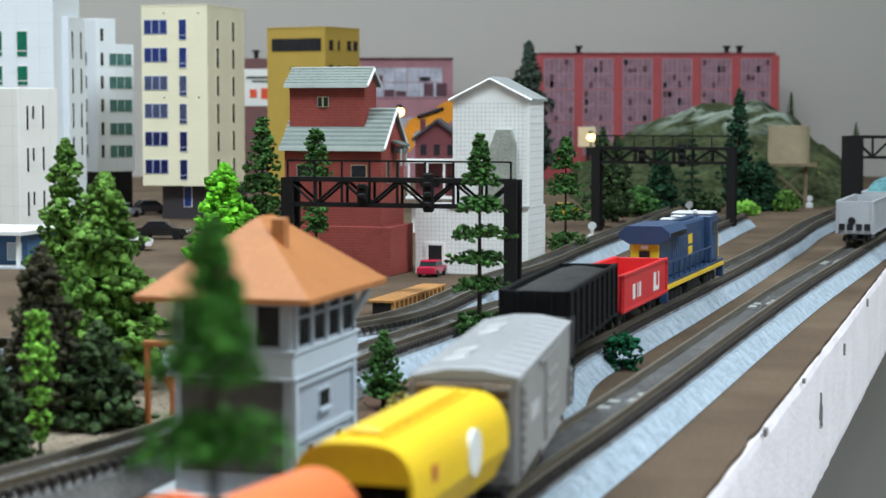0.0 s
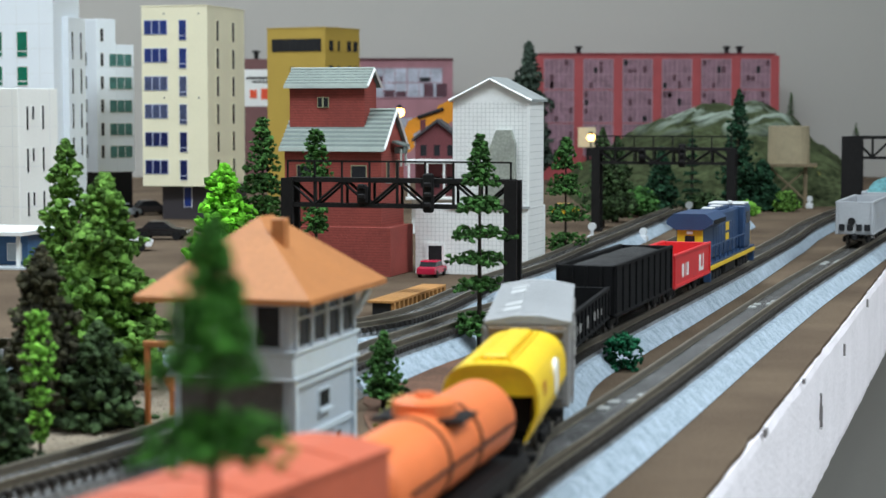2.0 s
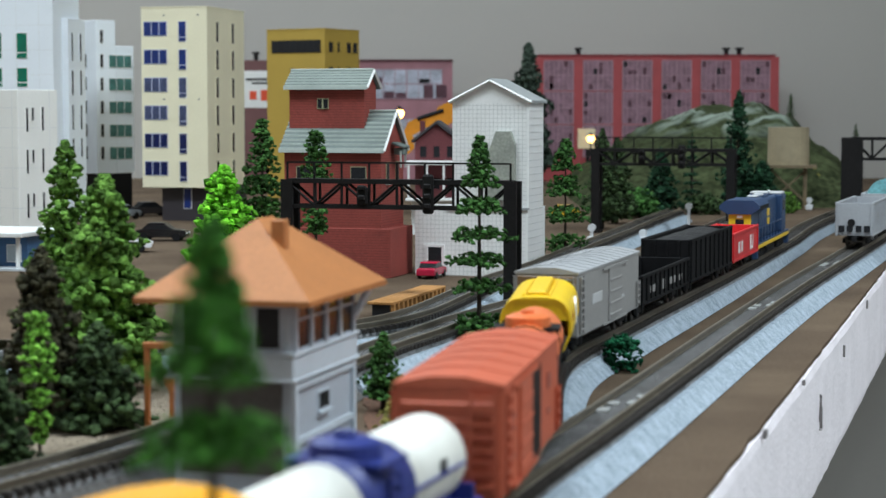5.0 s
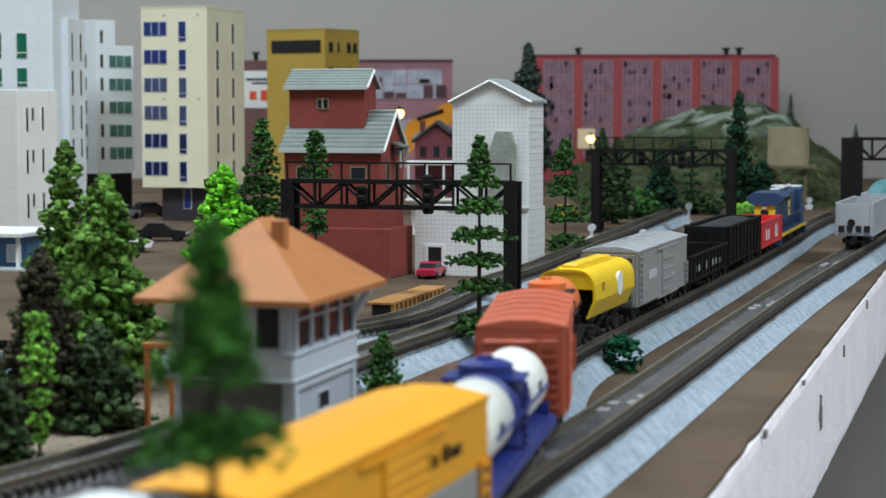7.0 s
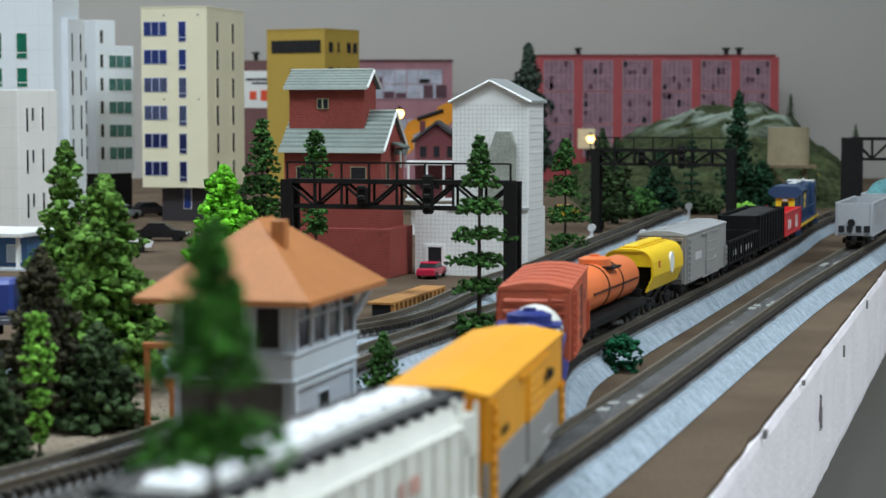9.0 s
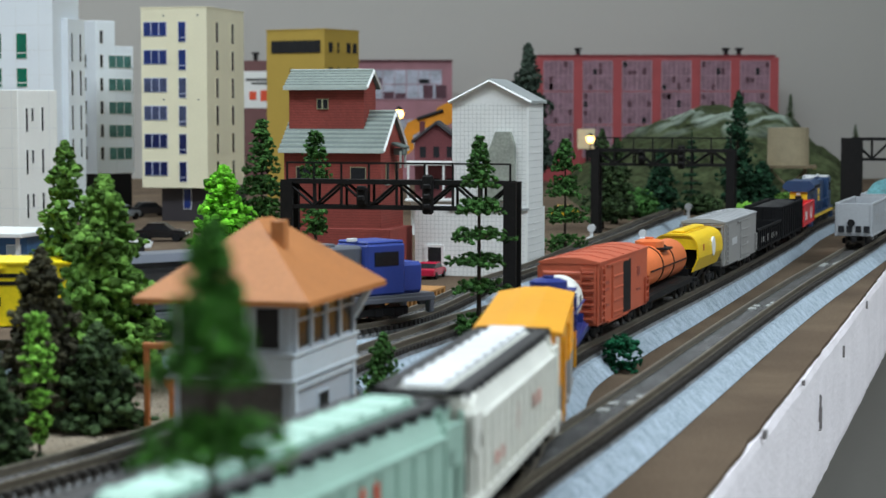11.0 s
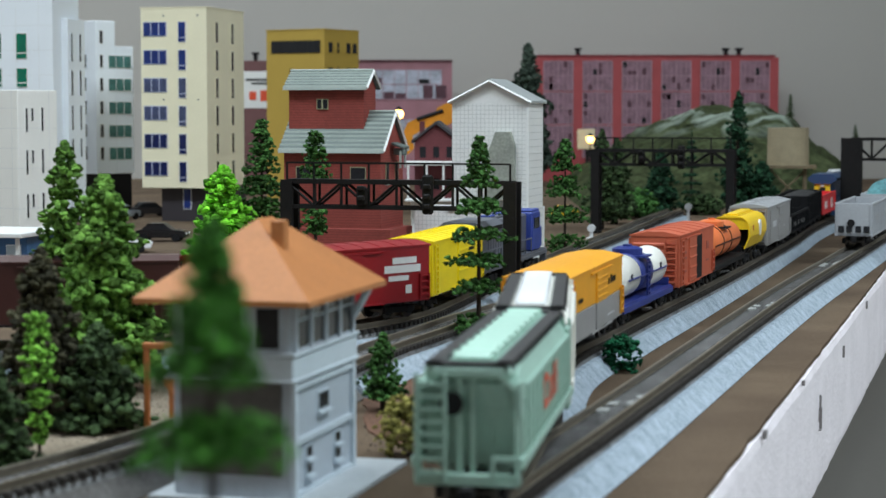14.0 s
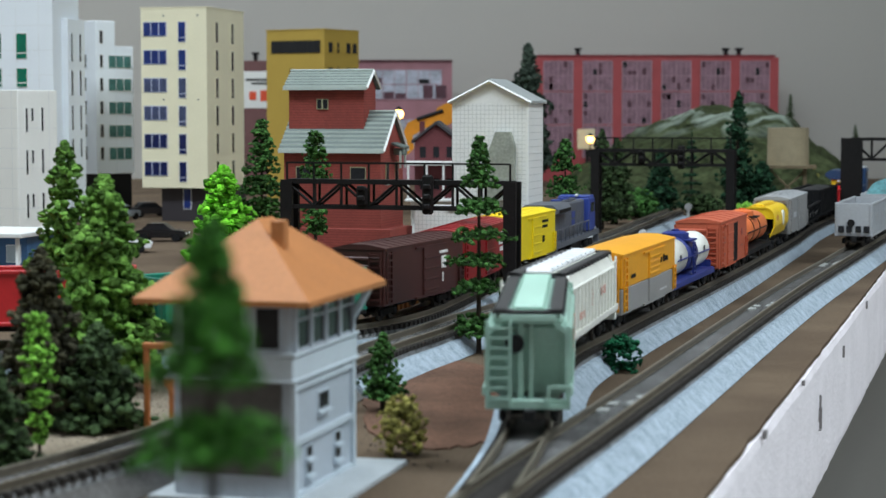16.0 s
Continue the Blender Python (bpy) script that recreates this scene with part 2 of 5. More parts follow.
    # Unseen block added to keep the first lamp's light off the back wall's right.
    tagged(part("wall_bulkhead", B((1200, 1575, 420, 900, 150, 1380)), WALL), "unseen block added to shade the right of the back wall", "wall", kind="structure")
    tagged(part("floor", B((0, (BACK - 1500) / 2, -950, 3400, BACK + 1800, 50)), FLOOR), "plain grey room floor", "floor", kind="structure")
    tagged(part("ceiling", B((0, (BACK - 1500) / 2, 1800, 3400, BACK + 1800, 50)), CEIL), "plain white room ceiling", "ceiling", kind="structure")


structure()
track(PATH_B, 20, PATH_B.s[-1] - 10, "curved model railway track on pale foam roadbed", left_w=10.5, slim=0.55)
track(PATH_A, 20, PATH_A.s[-1] - 10, "straight model railway track along the layout edge", joints=(522, 790, 1010))
track(PATH_C, 20, PATH_C.s[-1] - 10, "model railway track curving behind the signal tower")
MID_D = float(np.interp(600, PATH_D.xy[:, 1], PATH_D.s))
track(PATH_D, MID_D, PATH_D.s[-1] - 10, "model railway siding behind the signal tower")
track(PATH_D, 20, MID_D - 0.5, "model railway siding on dark grey roadbed beside the trees", bed_w=10.0, bed_m=mat("roadbed_dark", (0.13, 0.125, 0.12), 0.9, 0.3, 90, 1.0, 0, 0.2, 900))


# ---------- rolling stock ----------
def paint(name, c, rough=0.42, stain=None):
    return mat(name, c, rough, 0.1, 50, 0.06, 0, 0.5, 900, 0, stain)


def truck(parent, y):
    bm = bmesh.new()
    for sd in (-1, 1):
        box(bm, sd * 5.8, 0, 2.2, 1.2, 15, 2.2, 0.3)
        for yy in (-5, 5):
            box(bm, sd * 6.0, yy, 1.6, 1.4, 3.2, 3.0, 0.4)
    box(bm, 0, 0, 2.4, 11, 3, 2, 0.3)
    t = part("truck", bm, BLACK, parent, "black plastic wheel truck", at=P(0, y, 0))
    for yy in (-5, 5):
        bm = bmesh.new()
        for sd in (-1, 1):
            rod(bm, (sd * 3.9, 0, 2.7), (sd * 5.0, 0, 2.7), 2.7, 14)
        rod(bm, (-4.5, 0, 2.7), (4.5, 0, 2.7), 0.7, 6)
        part("wheelset", bm, STEEL, t, at=P(0, yy, 0))
    return t


def coupler(parent, y, sd):
    part("coupler", B((0, y + sd * 2, 3.8, 1.6, 5, 1.4, 0.2), (0.6, y + sd * 4.4, 3.3, 2.6, 1.8, 2.6, 0.3)), BLACK, parent)


def running_gear(root, L):
    truck(root, L / 2 - 12)
    truck(root, -L / 2 + 12)
    coupler(root, L / 2, 1)
    coupler(root, -L / 2, -1)
    part("underframe", B((0, 0, 4.6, 5, L - 2, 1.6, 0.2), (0, 0, 3.2, 3, L * 0.2, 2), (-4, L * 0.1, 2.8, 3, 10, 3)), BLACK, root)


def ladder(bm, x, y, z0, z1, w=4.0, n=6, along="y"):
    for i in range(n):
        z = z0 + (z1 - z0) * (i + 0.5) / n
        if along == "y":
            box(bm, x, y, z, 0.7, w, 0.5)
        else:
            box(bm, x, y, z, w, 0.7, 0.5)


def boxcar(root, L, body, roof=None, lower=None, h=19.6, w=19.0, door_open=False, ribs=11, end_m=None):
    running_gear(root, L)
    z0 = 5.8
    if lower:
        part("lower_body", B((0, 0, z0, w, L, h * 0.44, 0.3)), lower, root, "silver-grey lower side panels")
        part("body", B((0, 0, z0 + h * 0.44 - 0.05, w, L, h * 0.56, 0.3)), body, root)
    else:
        part("body", B((0, 0, z0, w, L, h, 0.4)), body, root)
    bm = bmesh.new()
    zt = z0 + h - 0.3
    extrude(bm, [(-w / 2 - 0.3, zt), (-w / 2 - 0.3, zt + 0.6), (-3, zt + 1.9), (3, zt + 1.9), (w / 2 + 0.3, zt + 0.6), (w / 2 + 0.3, zt)], -L / 2 - 0.2, L / 2 + 0.2)
    part("roof", bm, roof or body, root)
    for i in range(ribs):
        bm = bmesh.new()
        y = -L / 2 + (i + 1) * L / (ribs + 1)
        extrude(bm, [(-w / 2, zt + 0.5), (-3, zt + 1.8), (3, zt + 1.8), (w / 2, zt + 0.5), (w / 2, zt + 0.8), (3, zt + 2.1), (-3, zt + 2.1), (-w / 2, zt + 0.8)], y - 0.25, y + 0.25)
        part("roof_rib", bm, roof or body, root)
    for sd in (-1, 1):
        for args in ((sd * (w / 2 + 0.5), -L / 2 + 3.2, z0 + 1, z0 + h - 1, 4.4, 8), (sd * (w / 2 + 0.5), L / 2 - 3.2, z0 + 1, z0 + h * 0.5, 4.4, 4),
                     (sd * w * 0.32, sd * (-1) * (L / 2 + 0.9), z0 + 1, z0 + h - 1, 4.4, 8, "x")):
            bm = bmesh.new()
            ladder(bm, *args)
            x, y, za, zb, q = args[:5]
            for o in (-q / 2, q / 2):
                box(bm, x + (o if len(args) > 6 else 0), y + (0 if len(args) > 6 else o), za, 0.6, 0.6, zb - za)
            part("ladder", bm, body, root)
        for i in range(6):
            part("end_rib", B((0, sd * L / 2, z0 + 1.6 + i * (h - 3) / 6, w - 2, 1.1, 1.5, 0.4)), lower if lower and i < 2 else body, root)
    for sd in (-1, 1):
        bm = bmesh.new()
        yd = L * 0.06 if not door_open else -L * 0.16
        zd = z0 + (h * 0.44 if lower else 0.8)
        box(bm, sd * (w / 2 + 0.2), yd, zd, 0.8, L * 0.2, z0 + h - 1.6 - zd, 0.2)
        for i in range(4):
            box(bm, sd * (w / 2 + 0.5), yd, zd + 1.2 + i * (z0 + h - 3.5 - zd) / 4, 0.7, L * 0.19, 0.9, 0.2)
        part("door", bm, body, root)
        if lower:
            part("lower_door", B((sd * (w / 2 + 0.2), yd, z0 + 0.7, 0.8, L * 0.2, h * 0.44 - 0.7, 0.2)), lower, root)
        if door_open:
            # The body is solid; a black panel paints the unlit inside of the doorway.
            part("doorway", B((sd * (w / 2 + 0.02), L * 0.04, z0 + 0.9, 0.35, L * 0.17, h - 2.6)), BLACK, root, "black panel standing for the shaded inside of the doorway")
        part("door_rail", B((sd * (w / 2 + 0.4), yd, z0 + 0.1, 0.6, L * 0.4, 0.6)), lower or body, root)
        part("door_rail", B((sd * (w / 2 + 0.4), yd, z0 + h - 1.8, 0.6, L * 0.4, 0.6)), body, root)
        if end_m:
            part("end_panel", B((0, sd * (L / 2 + 0.2), z0 + h * 0.45, w - 1.5, 0.9, h * 0.5, 0.2)), end_m, root, "rust-brown upper end panel")


def marks(root, x, rows, material, label="plain marks on the side"):
    """Flat blocks of lettering on a side: (y, z, length, height)."""
    for y, z, l, h in rows:
        part("letter_bar", B((x, y, z, 0.12, l, h)), material, root, label)


def hopper(root, L, body, roofm, hatch, w=19.5, h=21.0, rib=0.9):
    """A covered hopper with ribbed sides, roof walk and end ladders."""
    running_gear(root, L)
    z0, zb = 8.0, 5.5
    zt = zb + h
    Lb = L - 15
    bm = bmesh.new()
    extrude(bm, [(-w / 2 + 1.2, z0), (-w / 2, z0 + 3), (-w / 2, zt - 4.2), (-w / 2 + 2.2, zt - 0.6), (-4, zt + 0.6), (4, zt + 0.6), (w / 2 - 2.2, zt - 0.6), (w / 2, zt - 4.2), (w / 2, z0 + 3), (w / 2 - 1.2, z0)], -Lb / 2, Lb / 2)
    part("body", bm, body, root)
    for e in (-1, 1):
        bm = bmesh.new()
        v = [bm.verts.new(p) for p in [(-w / 2 + 1, e * Lb / 2, z0), (w / 2 - 1, e * Lb / 2, z0), (w / 2 - 1, e * (L / 2 - 2.5), zt - 3), (-w / 2 + 1, e * (L / 2 - 2.5), zt - 3), (w / 2 - 1, e * Lb / 2, zt), (-w / 2 + 1, e * Lb / 2, zt)]]
        for f in ((0, 1, 2, 3), (3, 2, 4, 5), (1, 4, 2), (0, 3, 5), (0, 5, 4, 1)):
            bm.faces.new([v[k] for k in f])
        bmesh.ops.recalc_face_normals(bm, faces=bm.faces)
        part("slope_sheet", bm, body, root, "sloping end sheet")
        part("roof_end", B((0, e * (L / 2 - 4.5), zt - 2.2, w - 3.4, 7.0, 2.6, 0.8)), body, root)
    bm = bmesh.new()
    for i in range(3):
        y = -Lb / 2 + (i + 0.5) * Lb / 3
        extrude(bm, [(-w / 2 + 1, z0 + 0.5), (w / 2 - 1, z0 + 0.5), (3, 2.5), (-3, 2.5)], y - Lb / 9, y + Lb / 9)
    part("bay", bm, body, root, "sloped discharge bays")
    bm = bmesh.new()
    for sd in (-1, 1):
        for i in range(13):
            box(bm, sd * (w / 2 + 0.1), -Lb / 2 + 1 + i * (Lb - 2) / 12, z0 + 2.0, rib, 0.9, zt - z0 - 5.6)
        box(bm, sd * (w / 2 - 0.1), 0, z0 + 0.3, 1.2, L - 1, 2.0, 0.2)
        for e in (-1, 1):
            box(bm, sd * (w / 2 - 0.5), e * (L / 2 - 4.2), zt - 9, 0.8, 7.4, 6.5)
            box(bm, sd * (w / 2 - 0.5), e * (L / 2 - 6.0), z0 + 2, 0.8, 3.5, zt - z0 - 8)
        box(bm, sd * (w / 2 - 0.2), 0, zt - 4.4, 1.0, Lb, 0.9, 0.2)
    part("side_ribs", bm, body, root)
    bm = bmesh.new()
    for sd in (-1, 1):
        box(bm, sd * 6.3, 0, zt + 0.5, 2.8, L - 1, 0.5)
        box(bm, 0, sd * (L / 2 - 2.2), zt + 0.5, 15.4, 3.6, 0.5)
    for i in range(15):
        for sd in (-1, 1):
            box(bm, sd * 6.2, -L / 2 + 4 + i * (L - 8) / 14, zt - 0.4, 4.2, 1.0, 1.0)
    part("roof_walk", bm, roofm, root, "dark roof walkway")
    bm = bmesh.new()
    box(bm, 0, 0, zt + 0.5, 7.2, L - 12, 1.4, 0.5)
    for i in range(10):
        box(bm, 0, -L / 2 + 9 + i * (L - 18) / 9, zt + 1.2, 7.6, 0.6, 0.9)
    part("hatch", bm, hatch, root, "long roof hatch cover")
    for sd in (-1, 1):
        y = sd * L / 2
        bm = bmesh.new()
        box(bm, 0, y - sd * 1.2, 5.2, w - 0.4, 2.4, 2.2, 0.2)
        for xx in (-w / 2 + 0.8, w / 2 - 0.8):
            box(bm, xx, y - sd * 1.2, 6, 1.0, 1.4, zt - 10, 0.1)
        box(bm, -1.6, y - sd * 2.2, 6.5, 1.1, 1.0, zt - 8)
        box(bm, 0.8, y - sd * 2.2, 6.5, 0.8, 0.8, zt - 8)
        box(bm, 0, y - sd * 1.6, zt - 1.6, w - 6.5, 2.6, 1.8, 0.3)
        for q in (-1, 1):
            box(bm, q * (w / 2 - 2.4), y - sd * 1.2, zt - 3.2, 4.6, 1.2, 0.9, 0, 0, 0, q * 38)
        part("end_frame", bm, body, root)
        bm = bmesh.new()
        ladder(bm, sd * (w / 2 - 3.2), y + sd * 0.3, 6.5, zt - 2, 5.2, 8, "x")
        box(bm, sd * (w / 2 - 0.6), y + sd * 0.3, 6, 0.7, 0.7, zt - 7)
        box(bm, sd * (w / 2 - 5.8), y + sd * 0.3, 6, 0.7, 0.7, zt - 7)
        box(bm, sd * -(w / 2 - 2.6), y + sd * 0.3, 5.5, 5.0, 0.7, 0.8)
        box(bm, sd * -(w / 2 - 2.6), y + sd * 0.3, 10.0, 5.0, 0.7, 0.8)
        box(bm, sd * -(w / 2 - 0.4), y + sd * 0.3, 5.5, 0.7, 0.7, 5)
        box(bm, sd * -(w / 2 - 5.0), y + sd * 0.3, 5.5, 0.7, 0.7, 5)
        part("end_ladder", bm, body, root)
        bm = bmesh.new()
        rod(bm, (sd * 3, y - sd * 1.4, zt - 6.5), (sd * 3, y - sd * 0.6, zt - 6.5), 2.2, 12)
        part("brake_wheel", bm, BLACK, root, "dark brake wheel")


def center_flow(root, L, body, w=19.0, h=18.2):
    """A covered hopper with a smooth barrel body."""
    running_gear(root, L)
    zt = 5.5 + h
    bm = bmesh.new()
    prof = [(-w / 2 + 2.5, 8.5)]
    for k in range(19):
        a = math.pi * (1 - k / 18)
        c, s = math.cos(a), math.sin(a)
        prof.append((w / 2 * math.copysign(abs(c) ** 0.62, c), 14 + (zt - 14) * s ** 0.62))
    prof.append((w / 2 - 2.5, 8.5))
    extrude(bm, prof, -L / 2 + 11, L / 2 - 11)
    inner = [(x * 0.92, min(z, zt - 0.9)) for x, z in prof]
    for sd in (-1, 1):
        ends = [[bm.verts.new((x, y, z)) for x, z in p] for p, y in ((prof, sd * (L / 2 - 11)), (prof, sd * (L / 2 - 0.8)), (inner, sd * (L / 2 - 0.8)), (inner, sd * (L / 2 - 11)))]
        for p, q in zip(ends, ends[1:]):
            for k in range(len(prof) - 1):
                bm.faces.new((p[k], p[k + 1], q[k + 1], q[k]))
    bmesh.ops.recalc_face_normals(bm, faces=bm.faces)
    part("body", bm, body, root)
    bm = bmesh.new()
    for sd in (-1, 1):
        cap = [(x, max(z, zt - 6.2)) for x, z in inner if z > zt - 9]
        extrude(bm, cap, sd * (L / 2 - 2.2), sd * (L / 2 - 1.2))
        part("slope_sheet", B((0, sd * (L / 2 - 8.0), 9, w * 0.78, 0.8, 13, 0.1, 0, sd * 30)), BLACK, root, "black sloping end sheet")
        part("end_platform", B((0, sd * (L / 2 - 1.5), 5.0, w - 1, 3, 1.6, 0.2), (-3.5, sd * (L / 2 - 2.5), 6, 0.8, 0.8, 10), (3.5, sd * (L / 2 - 2.5), 6, 0.8, 0.8, 10)), BLACK, root, "black end platform")
    for sd in (-1, 1):
        box(bm, sd * 3.4, 0, zt - 0.3, 0.7, L - 10, 0.6)
        for i in range(8):
            box(bm, sd * 2.0, -L / 2 + 8 + i * (L - 16) / 7, zt - 0.3, 3.0, 0.6, 0.7)
    box(bm, 0, 0, zt - 0.1, 5.0, L - 14, 1.2, 0.4)
    part("roof_walk", bm, body, root)
    bm = bmesh.new()
    for i in range(3):
        y = -L / 2 + 3 + (i + 0.5) * (L - 6) / 3
        extrude(bm, [(-w / 2 + 2.5, 9), (w / 2 - 2.5, 9), (3, 2.5), (-3, 2.5)], y - L / 11, y + L / 11)
    part("bay", bm, BLACK, root)
    marks(root, w / 2 + 0.02, [(-L * 0.3, 16.5, 2.6, 2.6)], mat("brick_mark", (0.5, 0.12, 0.05)))
    bm = bmesh.new()
    rod(bm, (w / 2 - 0.6, L * 0.1, 16.8), (w / 2 + 0.12, L * 0.1, 16.8), 3.9, 20)
    part("round_emblem", bm, WHITE, root, "white round emblem")


def tank_car(root, L, tank, frame_m, ends=None, r=7.3):
    running_gear(root, L)
    zc = 8.2 + r
    part("deck", B((0, 0, 6.0, 15, L - 1, 1.8, 0.3), (0, L / 2 - 4, 7.6, 14, 1, 3), (0, -L / 2 + 4, 7.6, 14, 1, 3)), frame_m, root)
    Lt = L - 11

    def barrel(name, y0, y1, m, dome=()):
        bm = bmesh.new()
        n, ring = 28, []
        ys = [(y0, 0.0)] if not dome or "a" not in dome else [(y0 - 3.6, 0.0), (y0 - 3.4, 0.35), (y0 - 2.6, 0.68), (y0 - 1.3, 0.9)]
        ys = ys + [(y0, 1.0), (y1, 1.0)]
        ys += [(y1 + 1.3, 0.9), (y1 + 2.6, 0.68), (y1 + 3.4, 0.35), (y1 + 3.6, 0.0)] if "b" in dome else [(y1, 0.0)]
        for y, k in ys:
            k = max(k, 0.01)
            ring.append([bm.verts.new((r * k * math.cos(2 * math.pi * i / n), y, zc + r * k * math.sin(2 * math.pi * i / n))) for i in range(n)])
        for a, b in zip(ring, ring[1:]):
            for i in range(n):
                bm.faces.new((a[i], a[(i + 1) % n], b[(i + 1) % n], b[i]))
        bm.faces.new(ring[0])
        bm.faces.new(ring[-1])
        bmesh.ops.recalc_face_normals(bm, faces=bm.faces)
        ob = part(name, bm, m, root, smooth=True)
        return ob

    if ends:
        barrel("tank_end", -Lt / 2 + 3.6, -Lt * 0.14, ends, "a")
        barrel("tank", -Lt * 0.14 + 0.05, Lt * 0.14 - 0.05, tank)
        barrel("tank_end", Lt * 0.14, Lt / 2 - 3.6, ends, "b")
    else:
        barrel("tank", -Lt / 2 + 3.6, Lt / 2 - 3.6, tank, "ab")
    bm = bmesh.new()
    rod(bm, (0, 0, zc + r - 1.2), (0, 0, zc + r + 1.3), 5.4, 20)
    rod(bm, (0, 0, zc + r + 1.3), (0, 0, zc + r + 2.1), 5.4, 20, 3.4)
    rod(bm, (0, 0, zc + r + 1.9), (0, 0, zc + r + 2.8), 1.6, 10)
    part("dome", bm, tank, root)
    bm = bmesh.new()
    for sd in (-1, 1):
        box(bm, sd * 5.6, 0, zc + r * 0.78, 4.2, 11, 0.7)
        if ends:
            ladder(bm, sd * 7.7, 0, 8, zc + r * 0.75, 3.6, 7)
            box(bm, sd * 7.7, -2, 8, 0.6, 0.6, r * 1.6)
            box(bm, sd * 7.7, 2, 8, 0.6, 0.6, r * 1.6)
        rod(bm, (sd * (r + 0.5), -Lt / 2 + 6, zc), (sd * (r + 0.5), Lt / 2 - 6, zc), 0.3, 6)
        box(bm, sd * 7.6, 0, 5.2, 1.6, L - 4, 2.2, 0.2)
    part("platform", bm, frame_m, root, "ladder and dome platform")
    for y in () if ends else (-Lt * 0.13, Lt * 0.13):
        bm = bmesh.new()
        rings = []
        for q, dy in ((r - 0.2, -0.4), (r + 0.3, -0.4), (r + 0.3, 0.4), (r - 0.2, 0.4)):
            rings.append([bm.verts.new((q * math.cos(2 * math.pi * k / 24), y + dy, zc + q * math.sin(2 * math.pi * k / 24))) for k in range(24)])
        for k in range(4):
            for m in range(24):
                bm.faces.new((rings[k][m], rings[k][(m + 1) % 24], rings[(k + 1) % 4][(m + 1) % 24], rings[(k + 1) % 4][m]))
        bmesh.ops.recalc_face_normals(bm, faces=bm.faces)
        part("strap", bm, frame_m, root)


def open_car(root, L, body, h, w=19.0, ribs=9, load=None, zf=6.0, load_z=2.0, end_ribs=True):
    """A gondola or coal hopper: floor, four thin walls, ribs and, if given, a heaped load."""
    running_gear(root, L)
    t = 1.0
    part("body", B((0, 0, zf, w, L, 1.2, 0.2), (-w / 2 + t / 2, 0, zf, t, L, h, 0.15), (w / 2 - t / 2, 0, zf, t, L, h, 0.15),
                   (0, -L / 2 + t / 2, zf + 0.02, w - 0.1, t, h - 0.1, 0.15), (0, L / 2 - t / 2, zf + 0.02, w - 0.1, t, h - 0.1, 0.15)), body, root)
    bm = bmesh.new()
    for sd in (-1, 1):
        for i in range(ribs):
            box(bm, sd * (w / 2 + 0.2), -L / 2 + 1 + i * (L - 2) / (ribs - 1), zf + 0.5, 0.8, 1.1, h - 1, 0.15)
        box(bm, sd * (w / 2 + 0.1), 0, zf + h - 1.0, 1.0, L + 0.4, 1.2, 0.2)
        box(bm, sd * (w / 2 + 0.1), 0, zf - 0.2, 0.9, L + 0.4, 1.2, 0.2)
        for x in (-w / 4, 0, w / 4) if end_ribs else (-w / 2 + 0.6, w / 2 - 0.6):
            box(bm, x, sd * (L / 2 + 0.1), zf + 0.3, 1.0, 0.8, h - 0.8, 0.1)
    part("ribs", bm, body, root)
    if load:
        bm = bmesh.new()
        nx, ny = 8, 30
        g = []
        for j in range(ny + 1):
            row = []
            for i in range(nx + 1):
                u, v = i / nx, j / ny
                hgt = load_z * math.sin(math.pi * u) ** 0.7 * (0.75 + 0.25 * abs(math.sin(3 * math.pi * v))) * min(1, 8 * v, 8 * (1 - v))
                row.append(bm.verts.new(((u - 0.5) * (w - 2.2), (v - 0.5) * (L - 2.2), zf + h - 1.6 + hgt + 0.3 * noise.noise((i * 1.7, j * 1.7, 3)))))
            g.append(row)
        for a, b in zip(g, g[1:]):
            for i in range(nx):
                bm.faces.new((a[i], a[i + 1], b[i + 1], b[i]))
        base = B((0, 0, zf + 1, w - 2.3, L - 2.3, h - 3))
        me = bpy.data.meshes.new("tmp")
        base.to_mesh(me)
        bm.from_mesh(me)
        base.free()
        bpy.data.meshes.remove(me)
        part("load", bm, load, root, "heaped dark load")


